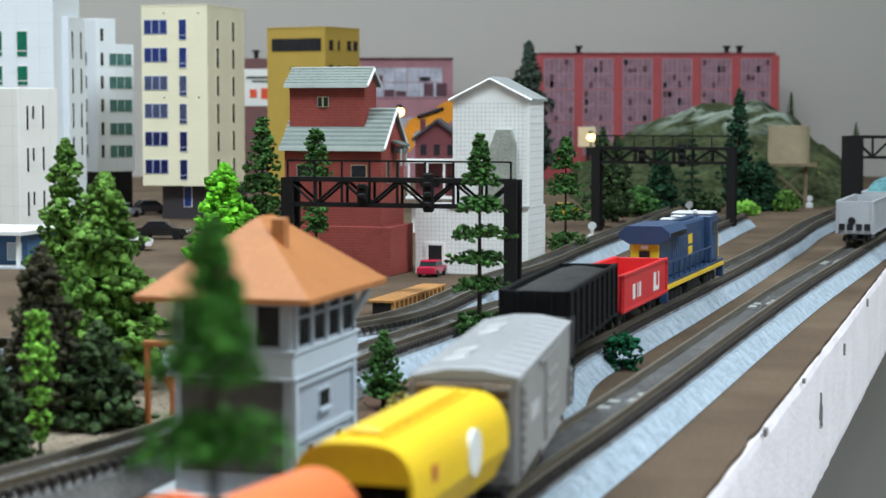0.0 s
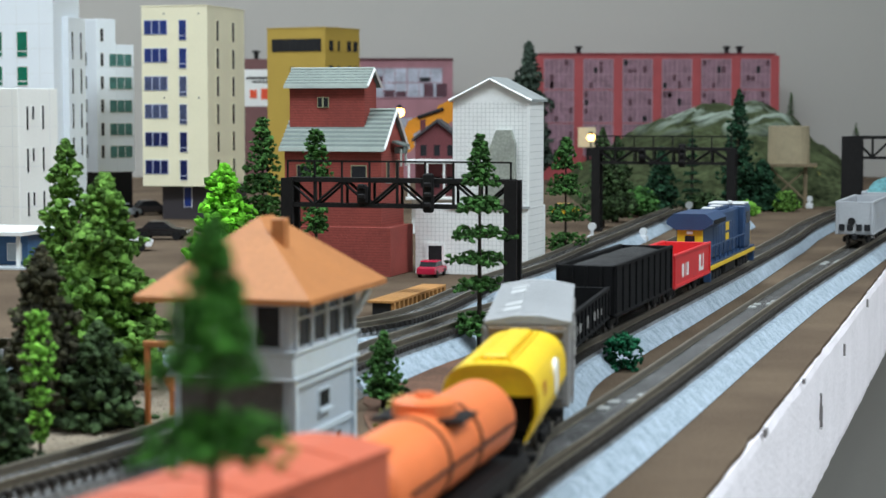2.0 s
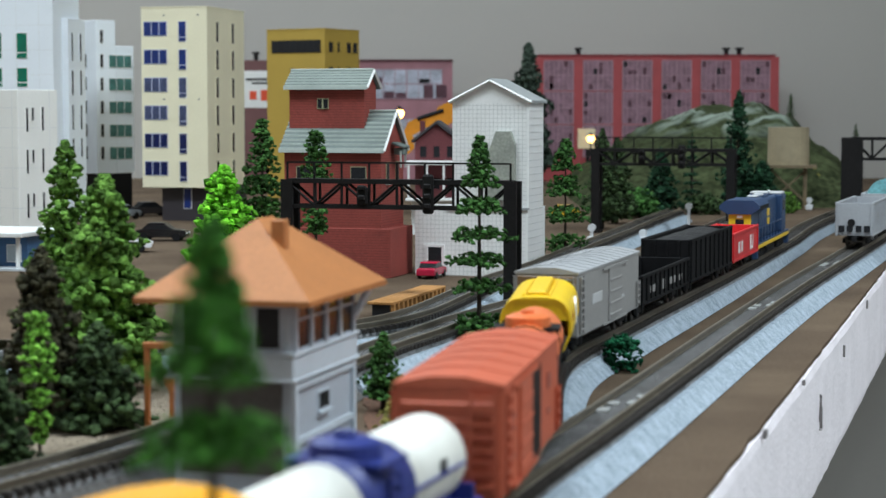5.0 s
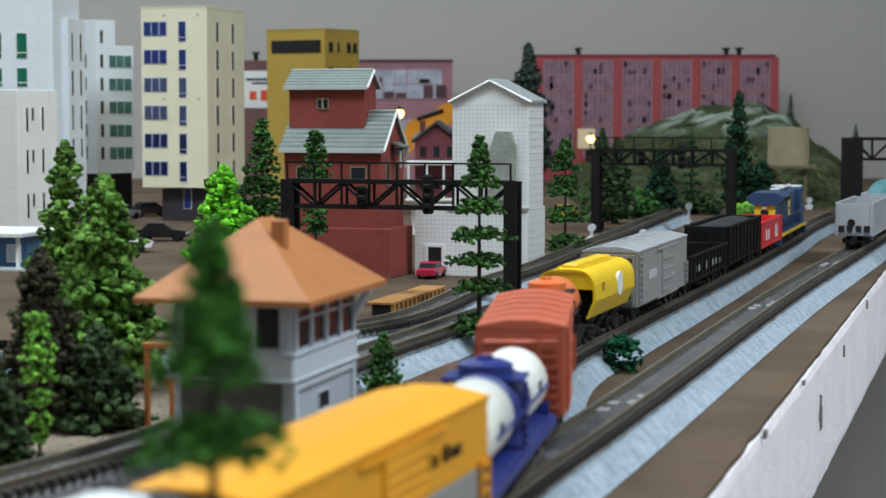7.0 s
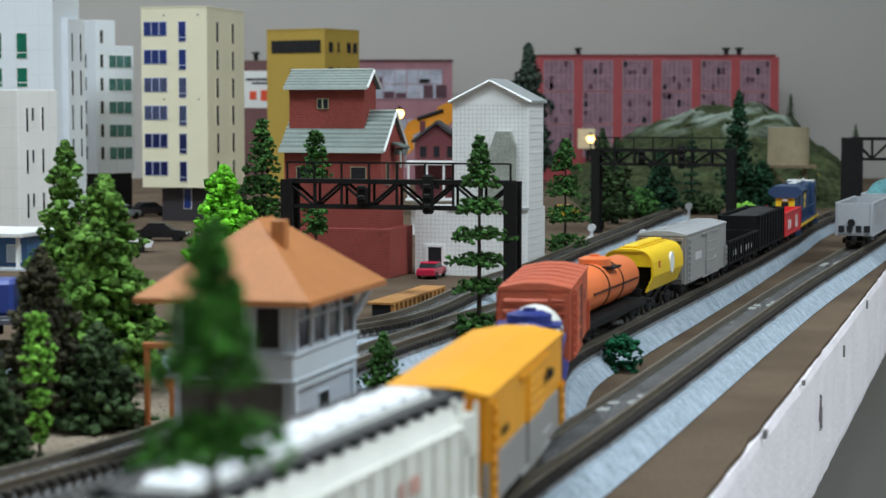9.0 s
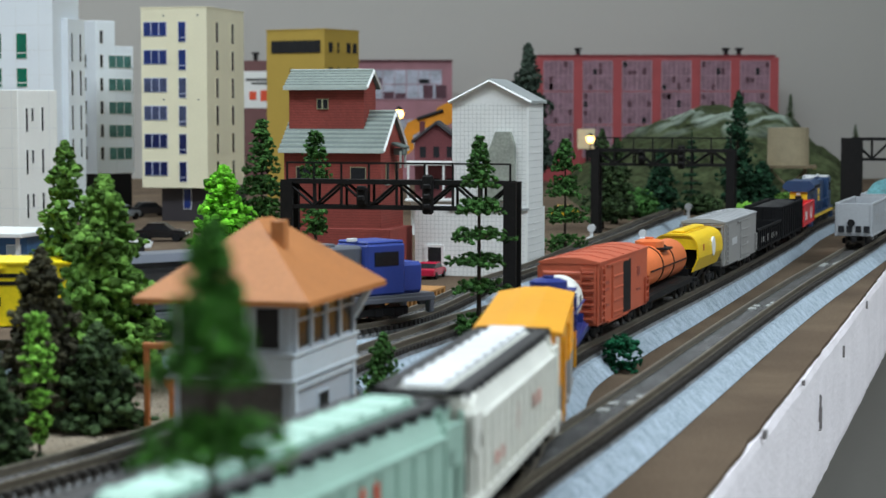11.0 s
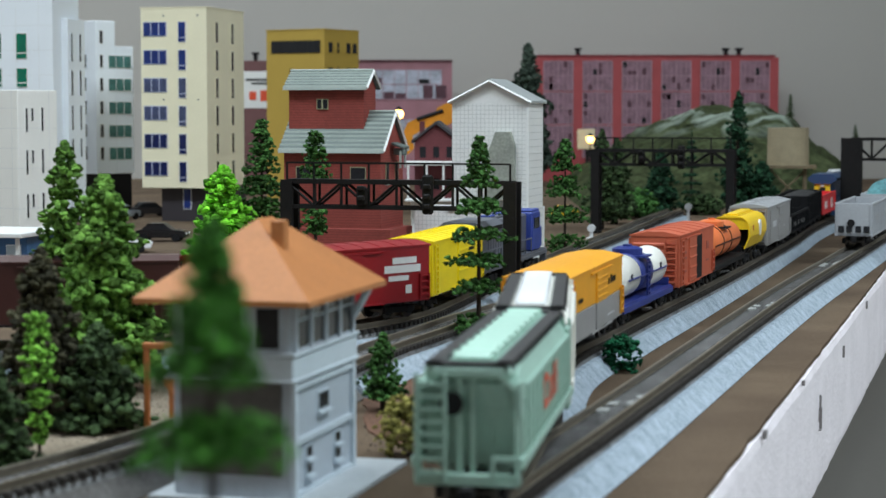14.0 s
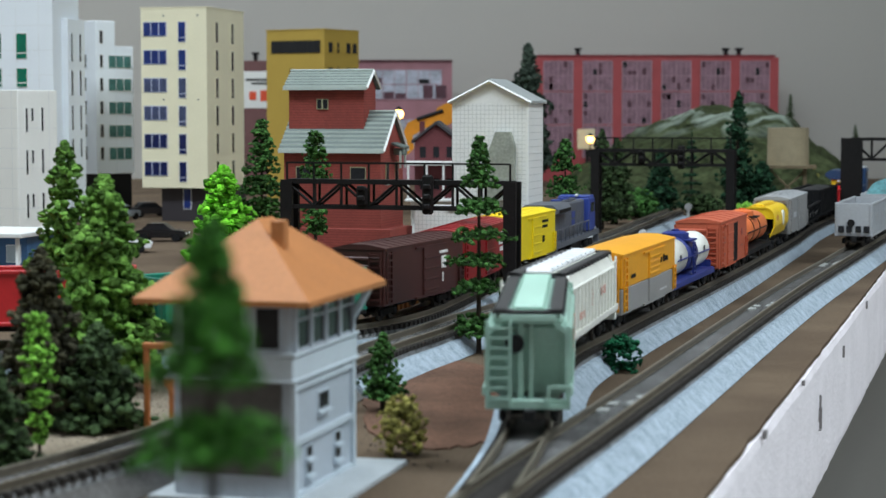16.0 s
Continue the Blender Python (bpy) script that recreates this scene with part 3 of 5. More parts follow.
def locomotive(root, L, hood, cab, nose, sill, roofm, tall=1.05):
    """A wide-cab diesel: sill, hood, radiator overhang, cab and trucks. It faces +y."""
    for y in (L / 2 - 24, -L / 2 + 24):
        bm = bmesh.new()
        for sd in (-1, 1):
            box(bm, sd * 6.6, 0, 1.6, 1.6, 27, 3.0, 0.4)
            for yy in (-9, 0, 9):
                box(bm, sd * 7.2, yy, 1.2, 1.2, 4, 3.4, 0.5)
        t = part("truck", bm, BLACK, root, "black six-wheel truck", at=P(0, y, 0))
        for yy in (-9, 0, 9):
            bm = bmesh.new()
            for sd in (-1, 1):
                rod(bm, (sd * 4, 0, 3.1), (sd * 5.1, 0, 3.1), 3.1, 14)
            part("wheelset", bm, STEEL, t, at=P(0, yy, 0))
    part("fuel_tank", B((0, 0, 1.8, 15, L * 0.24, 5, 1.2)), BLACK, root)
    part("sill", B((0, 0, 6.2, 18.5, L, 1.6, 0.2)), sill, root, "yellow frame sill stripe")
    part("walkway", B((0, 0, 7.75, 18.0, L - 0.6, 1.0, 0.1)), hood, root)
    part("hood", B((0, -L * 0.1, 8.7, 11.5, L * 0.76, 16.5, 0.8), (0, -L * 0.05, 25.0, 6, L * 0.5, 1.2, 0.3)), hood, root)
    part("hood_end", B((0, -L * 0.48 + 0.5, 8.8, 10.8, 1.2, 13.5, 0.3)), nose, root, "yellow rear hood end")
    bm = bmesh.new()
    extrude(bm, [(-5.6, 20.6), (5.6, 20.6), (9.6, 22.9), (9.6, 24.2), (6.5, 26.4), (-6.5, 26.4), (-9.6, 24.2), (-9.6, 22.6)], -L * 0.49, -L * 0.2)
    part("radiator", bm, hood, root, "overhanging radiator wings")
    part("marker_lamp", B((0, -L * 0.48 - 0.4, 19.0, 2.6, 0.6, 1.2, 0.2)), WHITE, root, "white lamp housing above the rear window")
    for sd in (-1, 1):
        part("radiator_grille", B((sd * 9.65, -L * 0.345, 22.5, 0.3, L * 0.24, 1.6)), BLACK, root)
        part("step", B((sd * 7.6, -L * 0.49, 2.0, 3, 2.0, 5.8, 0.3), (sd * 7.6, L * 0.49, 2.0, 3, 2.0, 5.8, 0.3)), hood, root)
    part("cab", B((0, L * 0.335, 8.7, 17.6, L * 0.13, 17.2, 0.8)), cab, root)
    part("cab_roof", B((0, L * 0.335, 25.7, 16.6, L * 0.125, 1.0, 0.4)), roofm, root, "pale cab roof")
    part("nose", B((0, L * 0.43, 8.7, 15.5, L * 0.075, 10.5, 1.2)), nose, root, "yellow nose")
    for sd in (-1, 1):
        part("cab_window", B((sd * 8.8, L * 0.335, 18.5, 0.4, L * 0.08, 4.6)), GLASS, root)
        bm = bmesh.new()
        for i in range(9):
            y = -L / 2 + 3 + i * (L * 0.76 - 4) / 8
            rod(bm, (sd * 8.7, y, 8.6), (sd * 8.7, y, 14.6), 0.3, 5)
        rod(bm, (sd * 8.7, -L / 2 + 3, 14.6), (sd * 8.7, L * 0.26, 14.6), 0.35, 5)
        part("handrail", bm, hood, root)
        for i in range(14):
            part("hood_door", B((sd * 5.8, -L * 0.28 + i * L * 0.035, 10.5, 0.35, L * 0.03, 10, 0.1)), hood, root)
    marks(root, 6.05, [(L * 0.0, 13.5, 9, 3.2), (L * 0.0, 17.6, 9, 3.2)], nose, "yellow block emblem")
    part("end_window", B((0, -L * 0.48 - 0.2, 15.5, 4, 0.4, 3)), GLASS, root)
    part("fan", B((0, L * 0.05, 26.1, 5, 8, 0.8, 0.3), (0, -L * 0.12, 26.1, 5, 8, 0.8, 0.3)), roofm, root)
    part("horn", B((2, L * 0.26, 26.5, 1.2, 4, 1.2, 0.2)), WHITE, root)
    for ob in root.children:
        if not ob.name.startswith("truck"):
            base = 6.0 * K
            ob.data.transform(Matrix.Translation((0, 0, base)) @ Matrix.Diagonal((1, 1, tall, 1)) @ Matrix.Translation((0, 0, -base)))
    coupler(root, L / 2, 1)
    coupler(root, -L / 2, -1)


C = {
    "csx": paint("loco_blue", (0.022, 0.055, 0.13)), "yel": paint("loco_yellow", (0.80, 0.52, 0.02)), "red": paint("car_red", (0.62, 0.025, 0.03)),
    "coal": mat("car_black", (0.007, 0.007, 0.008), 0.7, 0.3, 50, 0.1, 0, 0.15), "silver": paint("car_silver", (0.30, 0.295, 0.29), 0.45), "yellow": paint("hopper_yellow", (0.85, 0.56, 0.012)),
    "orange": paint("tank_orange", (0.80, 0.19, 0.055)), "terra": paint("car_terracotta", (0.50, 0.105, 0.05), 0.55), "blue": paint("tank_blue", (0.02, 0.035, 0.20)),
    "white": paint("car_white", (0.80, 0.80, 0.74)), "amber": paint("car_amber", (0.82, 0.36, 0.012)), "mint": paint("car_mint", (0.34, 0.52, 0.44)),
    "dark": paint("walk_dark", (0.035, 0.035, 0.038)), "lgrey": paint("roof_grey", (0.55, 0.56, 0.57)), "brown": paint("car_brown", (0.055, 0.015, 0.013)),
    "maroon": paint("car_maroon", (0.27, 0.009, 0.013)), "green": paint("car_green", (0.01, 0.20, 0.13)), "steel": paint("loco_grey", (0.11, 0.12, 0.145)),
    "lemon": paint("car_lemon", (0.90, 0.70, 0.01)), "roy": paint("loco_royal", (0.03, 0.06, 0.30)), "terrad": paint("mark_rust", (0.30, 0.05, 0.03)), "brnend": paint("end_rust", (0.20, 0.12, 0.06)),
    "roofg": paint("roof_silver", (0.36, 0.37, 0.385)), "hgrey": paint("hopper_grey", (0.36, 0.375, 0.40)), "hatchw": paint("hatch_white", (0.82, 0.84, 0.86)), "hatchm": paint("hatch_mint", (0.48, 0.70, 0.60)),
}
COAL = mat("coal", (0.02, 0.02, 0.021), 0.7, 0.5, 300, 1.0, 0, 0.4, 900)


def rolling(name, label):
    return thing(name, P(0, 0), label, "locomotive" if name == "locomotive" else "freight car", "rolling stock")


TRAIN_1, TRAIN_2 = [], []


def build_trains():
    global K
    K = 0.001 * CAR
    def add(train, root, pitch, bogie=None):
        train.append((root, pitch, bogie or pitch * 0.72))

    r = rolling("locomotive", "dark blue and yellow diesel locomotive, wide cab")
    locomotive(r, 122.8, C["csx"], C["csx"], C["yel"], C["yel"], C["lgrey"], 1.15)
    add(TRAIN_1, r, 139.5)
    r = rolling("gondola", "bright red open gondola with white lettering")
    open_car(r, 76.3, C["red"], 12.5, ribs=2)
    marks(r, 9.6, [(-20, 9, 4, 5), (-14, 9, 1.2, 5), (-10, 9, 3, 5), (16, 8.5, 4.5, 6.5), (23, 8.5, 1.6, 6.5), (20, 8.5, 5, 1.5)], WHITE)
    add(TRAIN_1, r, 88.5)
    r = rolling("coal_hopper", "black high-sided hopper with heaped coal")
    open_car(r, 96.8, C["coal"], 16.5, load=COAL, ribs=10)
    add(TRAIN_1, r, 111)
    r = rolling("gondola", "black low-sided gondola with faint grey markings")
    open_car(r, 88.6, C["coal"], 10, ribs=12)
    marks(r, 9.6, [(-24, 9, 10, 2.5), (-4, 8.5, 6, 3.5), (12, 9, 12, 2.5), (28, 9, 6, 2)], C["silver"])
    add(TRAIN_1, r, 102)
    r = rolling("boxcar", "silver-grey boxcar with pale roof")
    boxcar(r, 92.2, C["silver"], C["roofg"], h=19.0, end_m=C["brnend"])
    marks(r, 9.6, [(-20, 14, 14, 3.0), (16, 12, 10, 1.0)], C["lgrey"])
    for x, y, l in ((-4, -30, 7), (-4, -19, 6), (-4, 12, 8), (-4, 24, 6)):
        part("letter_bar", B((x, y, 26.15, 4.2, l, 0.25, 0, 0, 0, -12)), C["lgrey"], r, "worn pale roof lettering")
    add(TRAIN_1, r, 106)
    r = rolling("covered_hopper", "bright yellow rounded covered hopper with white round emblem")
    center_flow(r, 58.4, C["yellow"])
    add(TRAIN_1, r, 69)
    r = rolling("tank_car", "orange tank car with centre dome")
    tank_car(r, 91.3, C["orange"], BLACK)
    add(TRAIN_1, r, 105)
    r = rolling("boxcar", "terracotta red boxcar with open sliding door")
    boxcar(r, 74.0, C["terra"], door_open=True, ribs=5)
    marks(r, 9.6, [(-26, 18, 5, 1.0), (-26, 16, 6, 0.8), (-25, 11, 4, 0.8), (22, 17, 5, 3.0), (22, 12, 6, 0.8)], C["terrad"])
    add(TRAIN_1, r, 87)
    r = rolling("tank_car", "blue and white tank car on blue frame")
    tank_car(r, 91.0, C["blue"], C["blue"], C["white"])
    marks(r, 7.45, [(-27, 15, 3, 2.2), (24, 15.5, 3, 2.2)], C["dark"])
    add(TRAIN_1, r, 104)
    r = rolling("boxcar", "amber yellow boxcar with silver lower sides")
    boxcar(r, 93.2, C["amber"], lower=C["silver"], ribs=0)
    marks(r, 9.75, [(15, 18.5, 2.5, 2.6), (19, 18.5, 2, 1.8), (24, 18.5, 2.5, 2.6), (27.5, 18.5, 2, 1.8), (30.5, 18.5, 2, 1.8), (-30, 17, 7, 1.2)], BLACK)
    marks(r, 9.6, [(10, 12, 5, 1), (12, 10.5, 4, 1), (4, 8, 4, 2.5), (22, 8.5, 16, 0.6)], C["lgrey"])
    add(TRAIN_1, r, 107)
    r = rolling("covered_hopper", "white covered hopper with black roof walk")
    hopper(r, 95.0, C["white"], C["dark"], C["hatchw"])
    marks(r, 10.1, [(12, 16.5, 3, 2.5), (17, 16.5, 4, 2.5), (-6, 15, 2, 5), (-26, 13, 9, 2)], mat("faded_red", (0.62, 0.36, 0.3)))
    add(TRAIN_1, r, 109)
    r = rolling("covered_hopper", "pale mint green covered hopper with red lettering")
    hopper(r, 95.0, C["mint"], C["dark"], C["hatchm"], rib=0.5)
    marks(r, 10.1, [(-12, 14, 1.5, 7), (-8, 14, 5, 1.5), (-8, 19, 5, 1.5), (-2, 14, 1.5, 5), (2, 14, 1.5, 5), (6, 14, 1.5, 7), (11, 14, 1.5, 7)], mat("mark_red", (0.7, 0.08, 0.03)))
    add(TRAIN_1, r, 109)

    r = rolling("locomotive", "grey and royal blue diesel locomotive")
    locomotive(r, 130.6, C["steel"], C["roy"], C["roy"], C["steel"], C["roy"])
    add(TRAIN_2, r, 148)
    r = rolling("boxcar", "lemon yellow boxcar with small dark lettering")
    boxcar(r, 83.1, C["lemon"])
    marks(r, 9.6, [(20, 21, 14, 1.2), (20, 18.6, 11, 1.2), (18, 12, 4, 3)], BLACK)
    add(TRAIN_2, r, 96)
    r = rolling("boxcar", "deep red boxcar with white lettering")
    boxcar(r, 98.0, C["maroon"])
    marks(r, 9.6, [(36, 19.5, 12, 2.2), (35, 16.4, 18, 2.6), (33, 13.6, 10, 1.8), (38, 9, 3, 3)], WHITE)
    add(TRAIN_2, r, 113)
    r = rolling("boxcar", "dark brown boxcar with small white lettering")
    boxcar(r, 78.0, C["brown"])
    marks(r, 9.6, [(17, 20.5, 10, 1.0), (18, 15, 5, 4.5), (17, 10, 1.2, 3.5)], WHITE)
    add(TRAIN_2, r, 91)
    r = rolling("gondola", "dark green low gondola")
    open_car(r, 76.0, C["green"], 14)
    add(TRAIN_2, r, 88)
    r = rolling("gondola", "red open gondola following the green one")
    open_car(r, 87.7, C["red"], 17)
    add(TRAIN_2, r, 101)
    # standing cars on the edge track
    for i, s in enumerate((PATH_A.near_y(985), PATH_A.near_y(1075), PATH_A.near_y(1165))):
        r = rolling("coal_hopper", "light grey open hopper standing on the track")
        open_car(r, 86, C["hgrey"], 17.5, ribs=10, load=mat("teal_load", (0.08, 0.22, 0.24), 0.8, 0.5, 200, 0.8) if i == 1 else None, load_z=9.0, end_ribs=False)
        bm = bmesh.new()
        rod(bm, (-1.5, -43.9, 13.0), (-1.5, -43.2, 13.0), 2.0, 14)
        part("brake_wheel", bm, BLACK, r, "dark brake wheel")
        for x in (-6.6, -2.4, 2.4, 6.6):
            # No holes are cut; black blocks paint the shade inside the end openings.
            part("end_opening", B((x, -43.3, 8.0, 3.0, 0.8, 3.4, 0.2)), GLASS, r, "black block standing for a shaded opening in the end sill")
        marks(r, 9.75, [(-20, 14, 9, 3), (10, 14, 14, 2), (10, 10, 10, 1.2)], C["silver"])
        p, d = PATH_A.at(s), PATH_A.tangent(s)
        r.matrix_basis = pose(p.x * 0.001, p.y * 0.001, RAILTOP * 0.001, 0, 0, math.degrees(math.atan2(d.y, d.x)) - 90)


build_trains()
K = 0.001


def car_pose(path, s, bogie):
    a, b = path.at(s - bogie / 2), path.at(s + bogie / 2)
    d = b - a
    return P((a.x + b.x) / 2, (a.y + b.y) / 2, RAILTOP, math.degrees(math.atan2(d.y, d.x)) - 90)


def motions():
    """Both trains run at a steady pace along their tracks."""
    for train, path, front, speed in ((TRAIN_1, PATH_B, PATH_B.near_y(638) + 201, 49.5), (TRAIN_2, PATH_C, float(np.interp(1002, PATH_C.xy[:, 1], PATH_C.s)) + 148 - 16 * 81.5, 81.5)):
        back = 0.0
        for root, pitch, bogie in train:
            rows = []
            for i in range(33):
                t = i * 0.5
                rows.append((t, car_pose(path, front + speed * t - back - pitch / 2, bogie)))
            walk(root, rows)
            back += pitch

# ---------- buildings ----------
def building(name, x, y, rz, label, category="building"):
    global K
    K = 0.001 * deep(y)
    return thing(name, P(x, y, 0, rz), label, category, "model buildings")


def pane_front(root, x, z, w, h, m, frame_m=None, y=0.0):
    wd = part("window", B((x, y - 0.15, z, w + 0.8, 0.5, h + 0.8)), frame_m or WHITE, root)
    part("pane", B((x, y - 0.3, z + 0.4, w, 0.4, h)), m, wd)
    return wd


def pane_side(root, y, z, w, h, m, frame_m=None, x=0.0):
    wd = part("window", B((x + 0.15, y, z, 0.5, w + 0.8, h + 0.8)), frame_m or WHITE, root)
    part("pane", B((x + 0.3, y, z + 0.4, 0.4, w, h)), m, wd)
    return wd


CREAM = mat("cream_card", (0.84, 0.79, 0.58), 0.7, 0.05, 30, 0.05)
WCARD = mat("white_card", (0.80, 0.85, 0.90), 0.7, 0.04, 30, 0.05)
WCARD2 = mat("white_cream_card", (0.86, 0.86, 0.82), 0.7, 0.04, 30, 0.05)
YCARD = mat("ochre_card", (0.46, 0.31, 0.055), 0.7, 0.08, 30, 0.05)
BRICK = mat("mill_brick", (0.27, 0.05, 0.038), 0.8, 0.2, 60, 0.3)
SLATE = mat("roof_slate", (0.13, 0.16, 0.15), 0.7, 0.15, 60, 0.3)
SLATEL = mat("slate_edge", (0.46, 0.52, 0.49), 0.7, 0.1, 60, 0.1)
MORTAR = mat("mortar_red", (0.19, 0.038, 0.03), 0.9, 0.2, 60, 0)
GRIDW = mat("white_tile_wall", (0.80, 0.81, 0.80), 0.6, 0.05, 60, 0.1)
PINK = mat("pink_card", (0.36, 0.17, 0.20), 0.7, 0.2, 60, 0.1)
REDC = mat("red_card", (0.38, 0.065, 0.07), 0.7, 0.15, 60, 0.1)
PURP = mat("grey_purple_glass", (0.24, 0.13, 0.17), 0.5, 0.5, 90, 0.1)
BLUEW = mat("blue_pane", (0.012, 0.03, 0.16), 0.2, 0.4, 90, 0)
BLUEG = mat("blue_grey_pane", (0.06, 0.075, 0.15), 0.2, 0.4, 90, 0)
BLUED = mat("navy_pane", (0.006, 0.012, 0.075), 0.2, 0.4, 90, 0)
BLUEF = mat("pale_blue_frame", (0.40, 0.44, 0.60), 0.5, 0.1, 90, 0)
GREENW = mat("green_pane", (0.0, 0.14, 0.08), 0.2, 0.3, 90, 0)
TEALW = mat("teal_pane", (0.06, 0.17, 0.15), 0.2, 0.4, 90, 0)
ROOF_O = mat("roof_orange", (0.43, 0.165, 0.05), 0.6, 0.12, 60, 0.15)
GREYP = mat("tower_grey", (0.46, 0.51, 0.57), 0.6, 0.08, 60, 0.1)
GREYL = mat("tower_light", (0.58, 0.65, 0.71), 0.6, 0.06, 60, 0.1)
GREY_SHADE = mat("tower_shade", (0.10, 0.09, 0.085), 0.7, 0.2, 60, 0.1)
WOODO = mat("stair_orange", (0.45, 0.15, 0.04), 0.6, 0.15, 60, 0.1)
PAD = mat("pad_grey", (0.50, 0.54, 0.57), 0.8, 0.1, 60, 0.1)


def cream_tower():
    r = building("apartment_tower", -154, 1258, -13.6, "cream card apartment tower with blue windows on dark ground floor")
    part("wall", B((-23, 36, 22, 46, 72, 118, 0.3)), CREAM, r)
    part("ground_floor", B((-18, 42, 0, 34, 70, 22)), mat("dark_base", (0.03, 0.025, 0.03)), r)
    part("roof_edge", B((-23, 36, 139.8, 46.6, 72.6, 0.8)), CREAM, r)
    for i in range(6):
        z = 121.5 - i * 18.3
        blue = (BLUEW, BLUEW, BLUEG, BLUEG, BLUED, BLUED)[i]
        for k in range(3):
            pane_front(r, -41.3 + k * 5.4, z, 4.6, 8.6, blue, BLUEF)
        wd = pane_front(r, -17, z - 4, 4.8, 12.8, blue)
        part("transom", B((-17, -0.55, z - 1.2, 4.8, 0.2, 0.6)), BLUEF, wd)
        for x, zz in ((-30, z + 13), (-6, z + 13)) if i in (0, 3) else ():
            part("bolt", B((x, -0.2, zz, 0.9, 0.5, 0.9)), GLASS, r)
        for y in (18, 48):
            pane_side(r, y, z - 4, 4.0, 13, GLASS, CREAM)
    pane_front(r, -17, 8, 5, 13, BLUEW, y=7)


JOINT = mat("joint_grey", (0.70, 0.72, 0.73), 0.8, 0.1, 60, 0)


def joints_front(root, x0, x1, z0, z1, step, y=0.0, t=0.22, m=None):
    """Fine printed panel joints on a front wall."""
    bm = bmesh.new()
    x = x0 + step
    while x < x1 - 0.3:
        box(bm, x, y, z0, t, 0.12, z1 - z0)
        x += step
    z = z0 + step
    while z < z1 - 0.3:
        box(bm, (x0 + x1) / 2, y, z, x1 - x0, 0.1, t)
        z += step
    tagged(part("panel_joint", bm, m or JOINT, root), kind="stuff")


def joints_side(root, y0, y1, z0, z1, step, x=0.0, t=0.22, m=None):
    bm = bmesh.new()
    y = y0 + step
    while y < y1 - 0.3:
        box(bm, x, y, z0, 0.12, t, z1 - z0)
        y += step
    z = z0 + step
    while z < z1 - 0.3:
        box(bm, x, (y0 + y1) / 2, z, 0.1, y1 - y0, t)
        z += step
    tagged(part("panel_joint", bm, m or JOINT, root), kind="stuff")


def white_towers():
    r = building("office_tower", -252.6, 1250, -14, "tall white card tower with green windows")
    part("wall", B((-45, 20, 0, 90, 40, 160, 0.3)), WCARD, r)
    part("stair_wing", B((2.2, 26, 0, 4.6, 26, 133, 0.2)), WCARD, r)
    joints_front(r, -90, 0, 0, 160, 16)
    for x in (-22, -40):
        for z, h in ((106.5, 16), (88, 12)):
            wd = pane_front(r, x, z, 7, h, GREENW)
            part("blind", B((x, -0.55, z + h * 0.22, 7, 0.2, 0.7)), WHITE, wd)
    for z0, z1 in ((105, 123), (82.6, 99), (60, 76), (42, 54)):
        for y in (18, 31):
            pane_side(r, y, z0, 2.2, z1 - z0, GLASS, WCARD, x=4.5)
    r = building("office_block", -239.4, 1330, -47, "white stepped card office block with teal windows")
    part("wall", B((-20, 8, 28, 40, 16, 106, 0.3), (-20, 23.4, 28, 40, 15, 88.6, 0.3)), WCARD, r)
    part("ground_floor", B((-18, 16, 0, 34, 26, 28)), BLACK, r)
    for z in (101.3, 85.3, 69.3, 53.2, 37.6):
        pane_side(r, 4.3, z, 2.2, 8.6, GLASS)
        for k in range(3):
            pane_side(r, 13.2 + k * 6.2, z, 5.6, 8.2, TEALW)
        pane_front(r, -13, z, 3.0, 9, GLASS, WCARD)
    pane_side(r, 4.3, 118, 2.2, 8.6, GLASS)
    r = building("office_block", -232, 1050, -38, "low white card block with narrow slot windows")
    part("wall", B((-30, 14, 0, 60, 28, 87, 0.3)), WCARD2, r)
    joints_front(r, -60, 0, 0, 87, 11)
    joints_side(r, 0, 28, 0, 87, 22)
    for z in (63.7, 40.6, 16.5):
        for y, q, h in ((6, 0, 13), (10, 6, 7), (17, 0.5, 13)):
            pane_side(r, y, z + q, 1.2, h, GLASS, WCARD2)
    r = building("corner_shop", -203, 935, -14, "blue-fronted shop with white canopy roof")
    part("wall", B((-30, 20, 0, 58, 36, 16)), mat("shop_blue", (0.05, 0.13, 0.27), 0.6, 0.15), r)
    part("canopy", B((-30, 14, 16, 66, 52, 2.2, 0.3)), WHITE, r)
    pane_front(r, -8, 3, 7, 8, mat("shop_pane", (0.45, 0.52, 0.56), 0.3), y=2)
    for x in (-1, -28):
        part("post", B((x, -8, 0, 1.6, 1.6, 16)), WHITE, r)
    part("pavement_slab", B((-30, -4, 0, 70, 20, 1.0)), PAD, r)


def ochre_block():
    r = building("office_block", -92.2, 1500, -30, "ochre yellow card office block with dark strip window")
    part("wall", B((-27.5, 25, 0, 55, 50, 132.6, 0.3)), YCARD, r)
    part("roof_edge", B((-27.5, 25, 132.4, 55.6, 50.6, 0.9)), YCARD, r)
    for k in range(8):
        pane_front(r, -47.2 + k * 5.8, 114.5, 5.0, 9, GLASS, BLACK)
    for y in (8, 19, 34, 43):
        for z in (114.5, 95):
            pane_side(r, y, z, 6 if y != 19 else 3, 8, GLASS, YCARD)
    pane_front(r, -30, 97, 4, 5, GLASS, YCARD)


PALE = mat("pale_pane", (0.42, 0.44, 0.52), 0.3, 0.5, 60, 0)
SOOT = mat("soot_purple", (0.09, 0.035, 0.05), 0.7, 0.4, 90, 0)
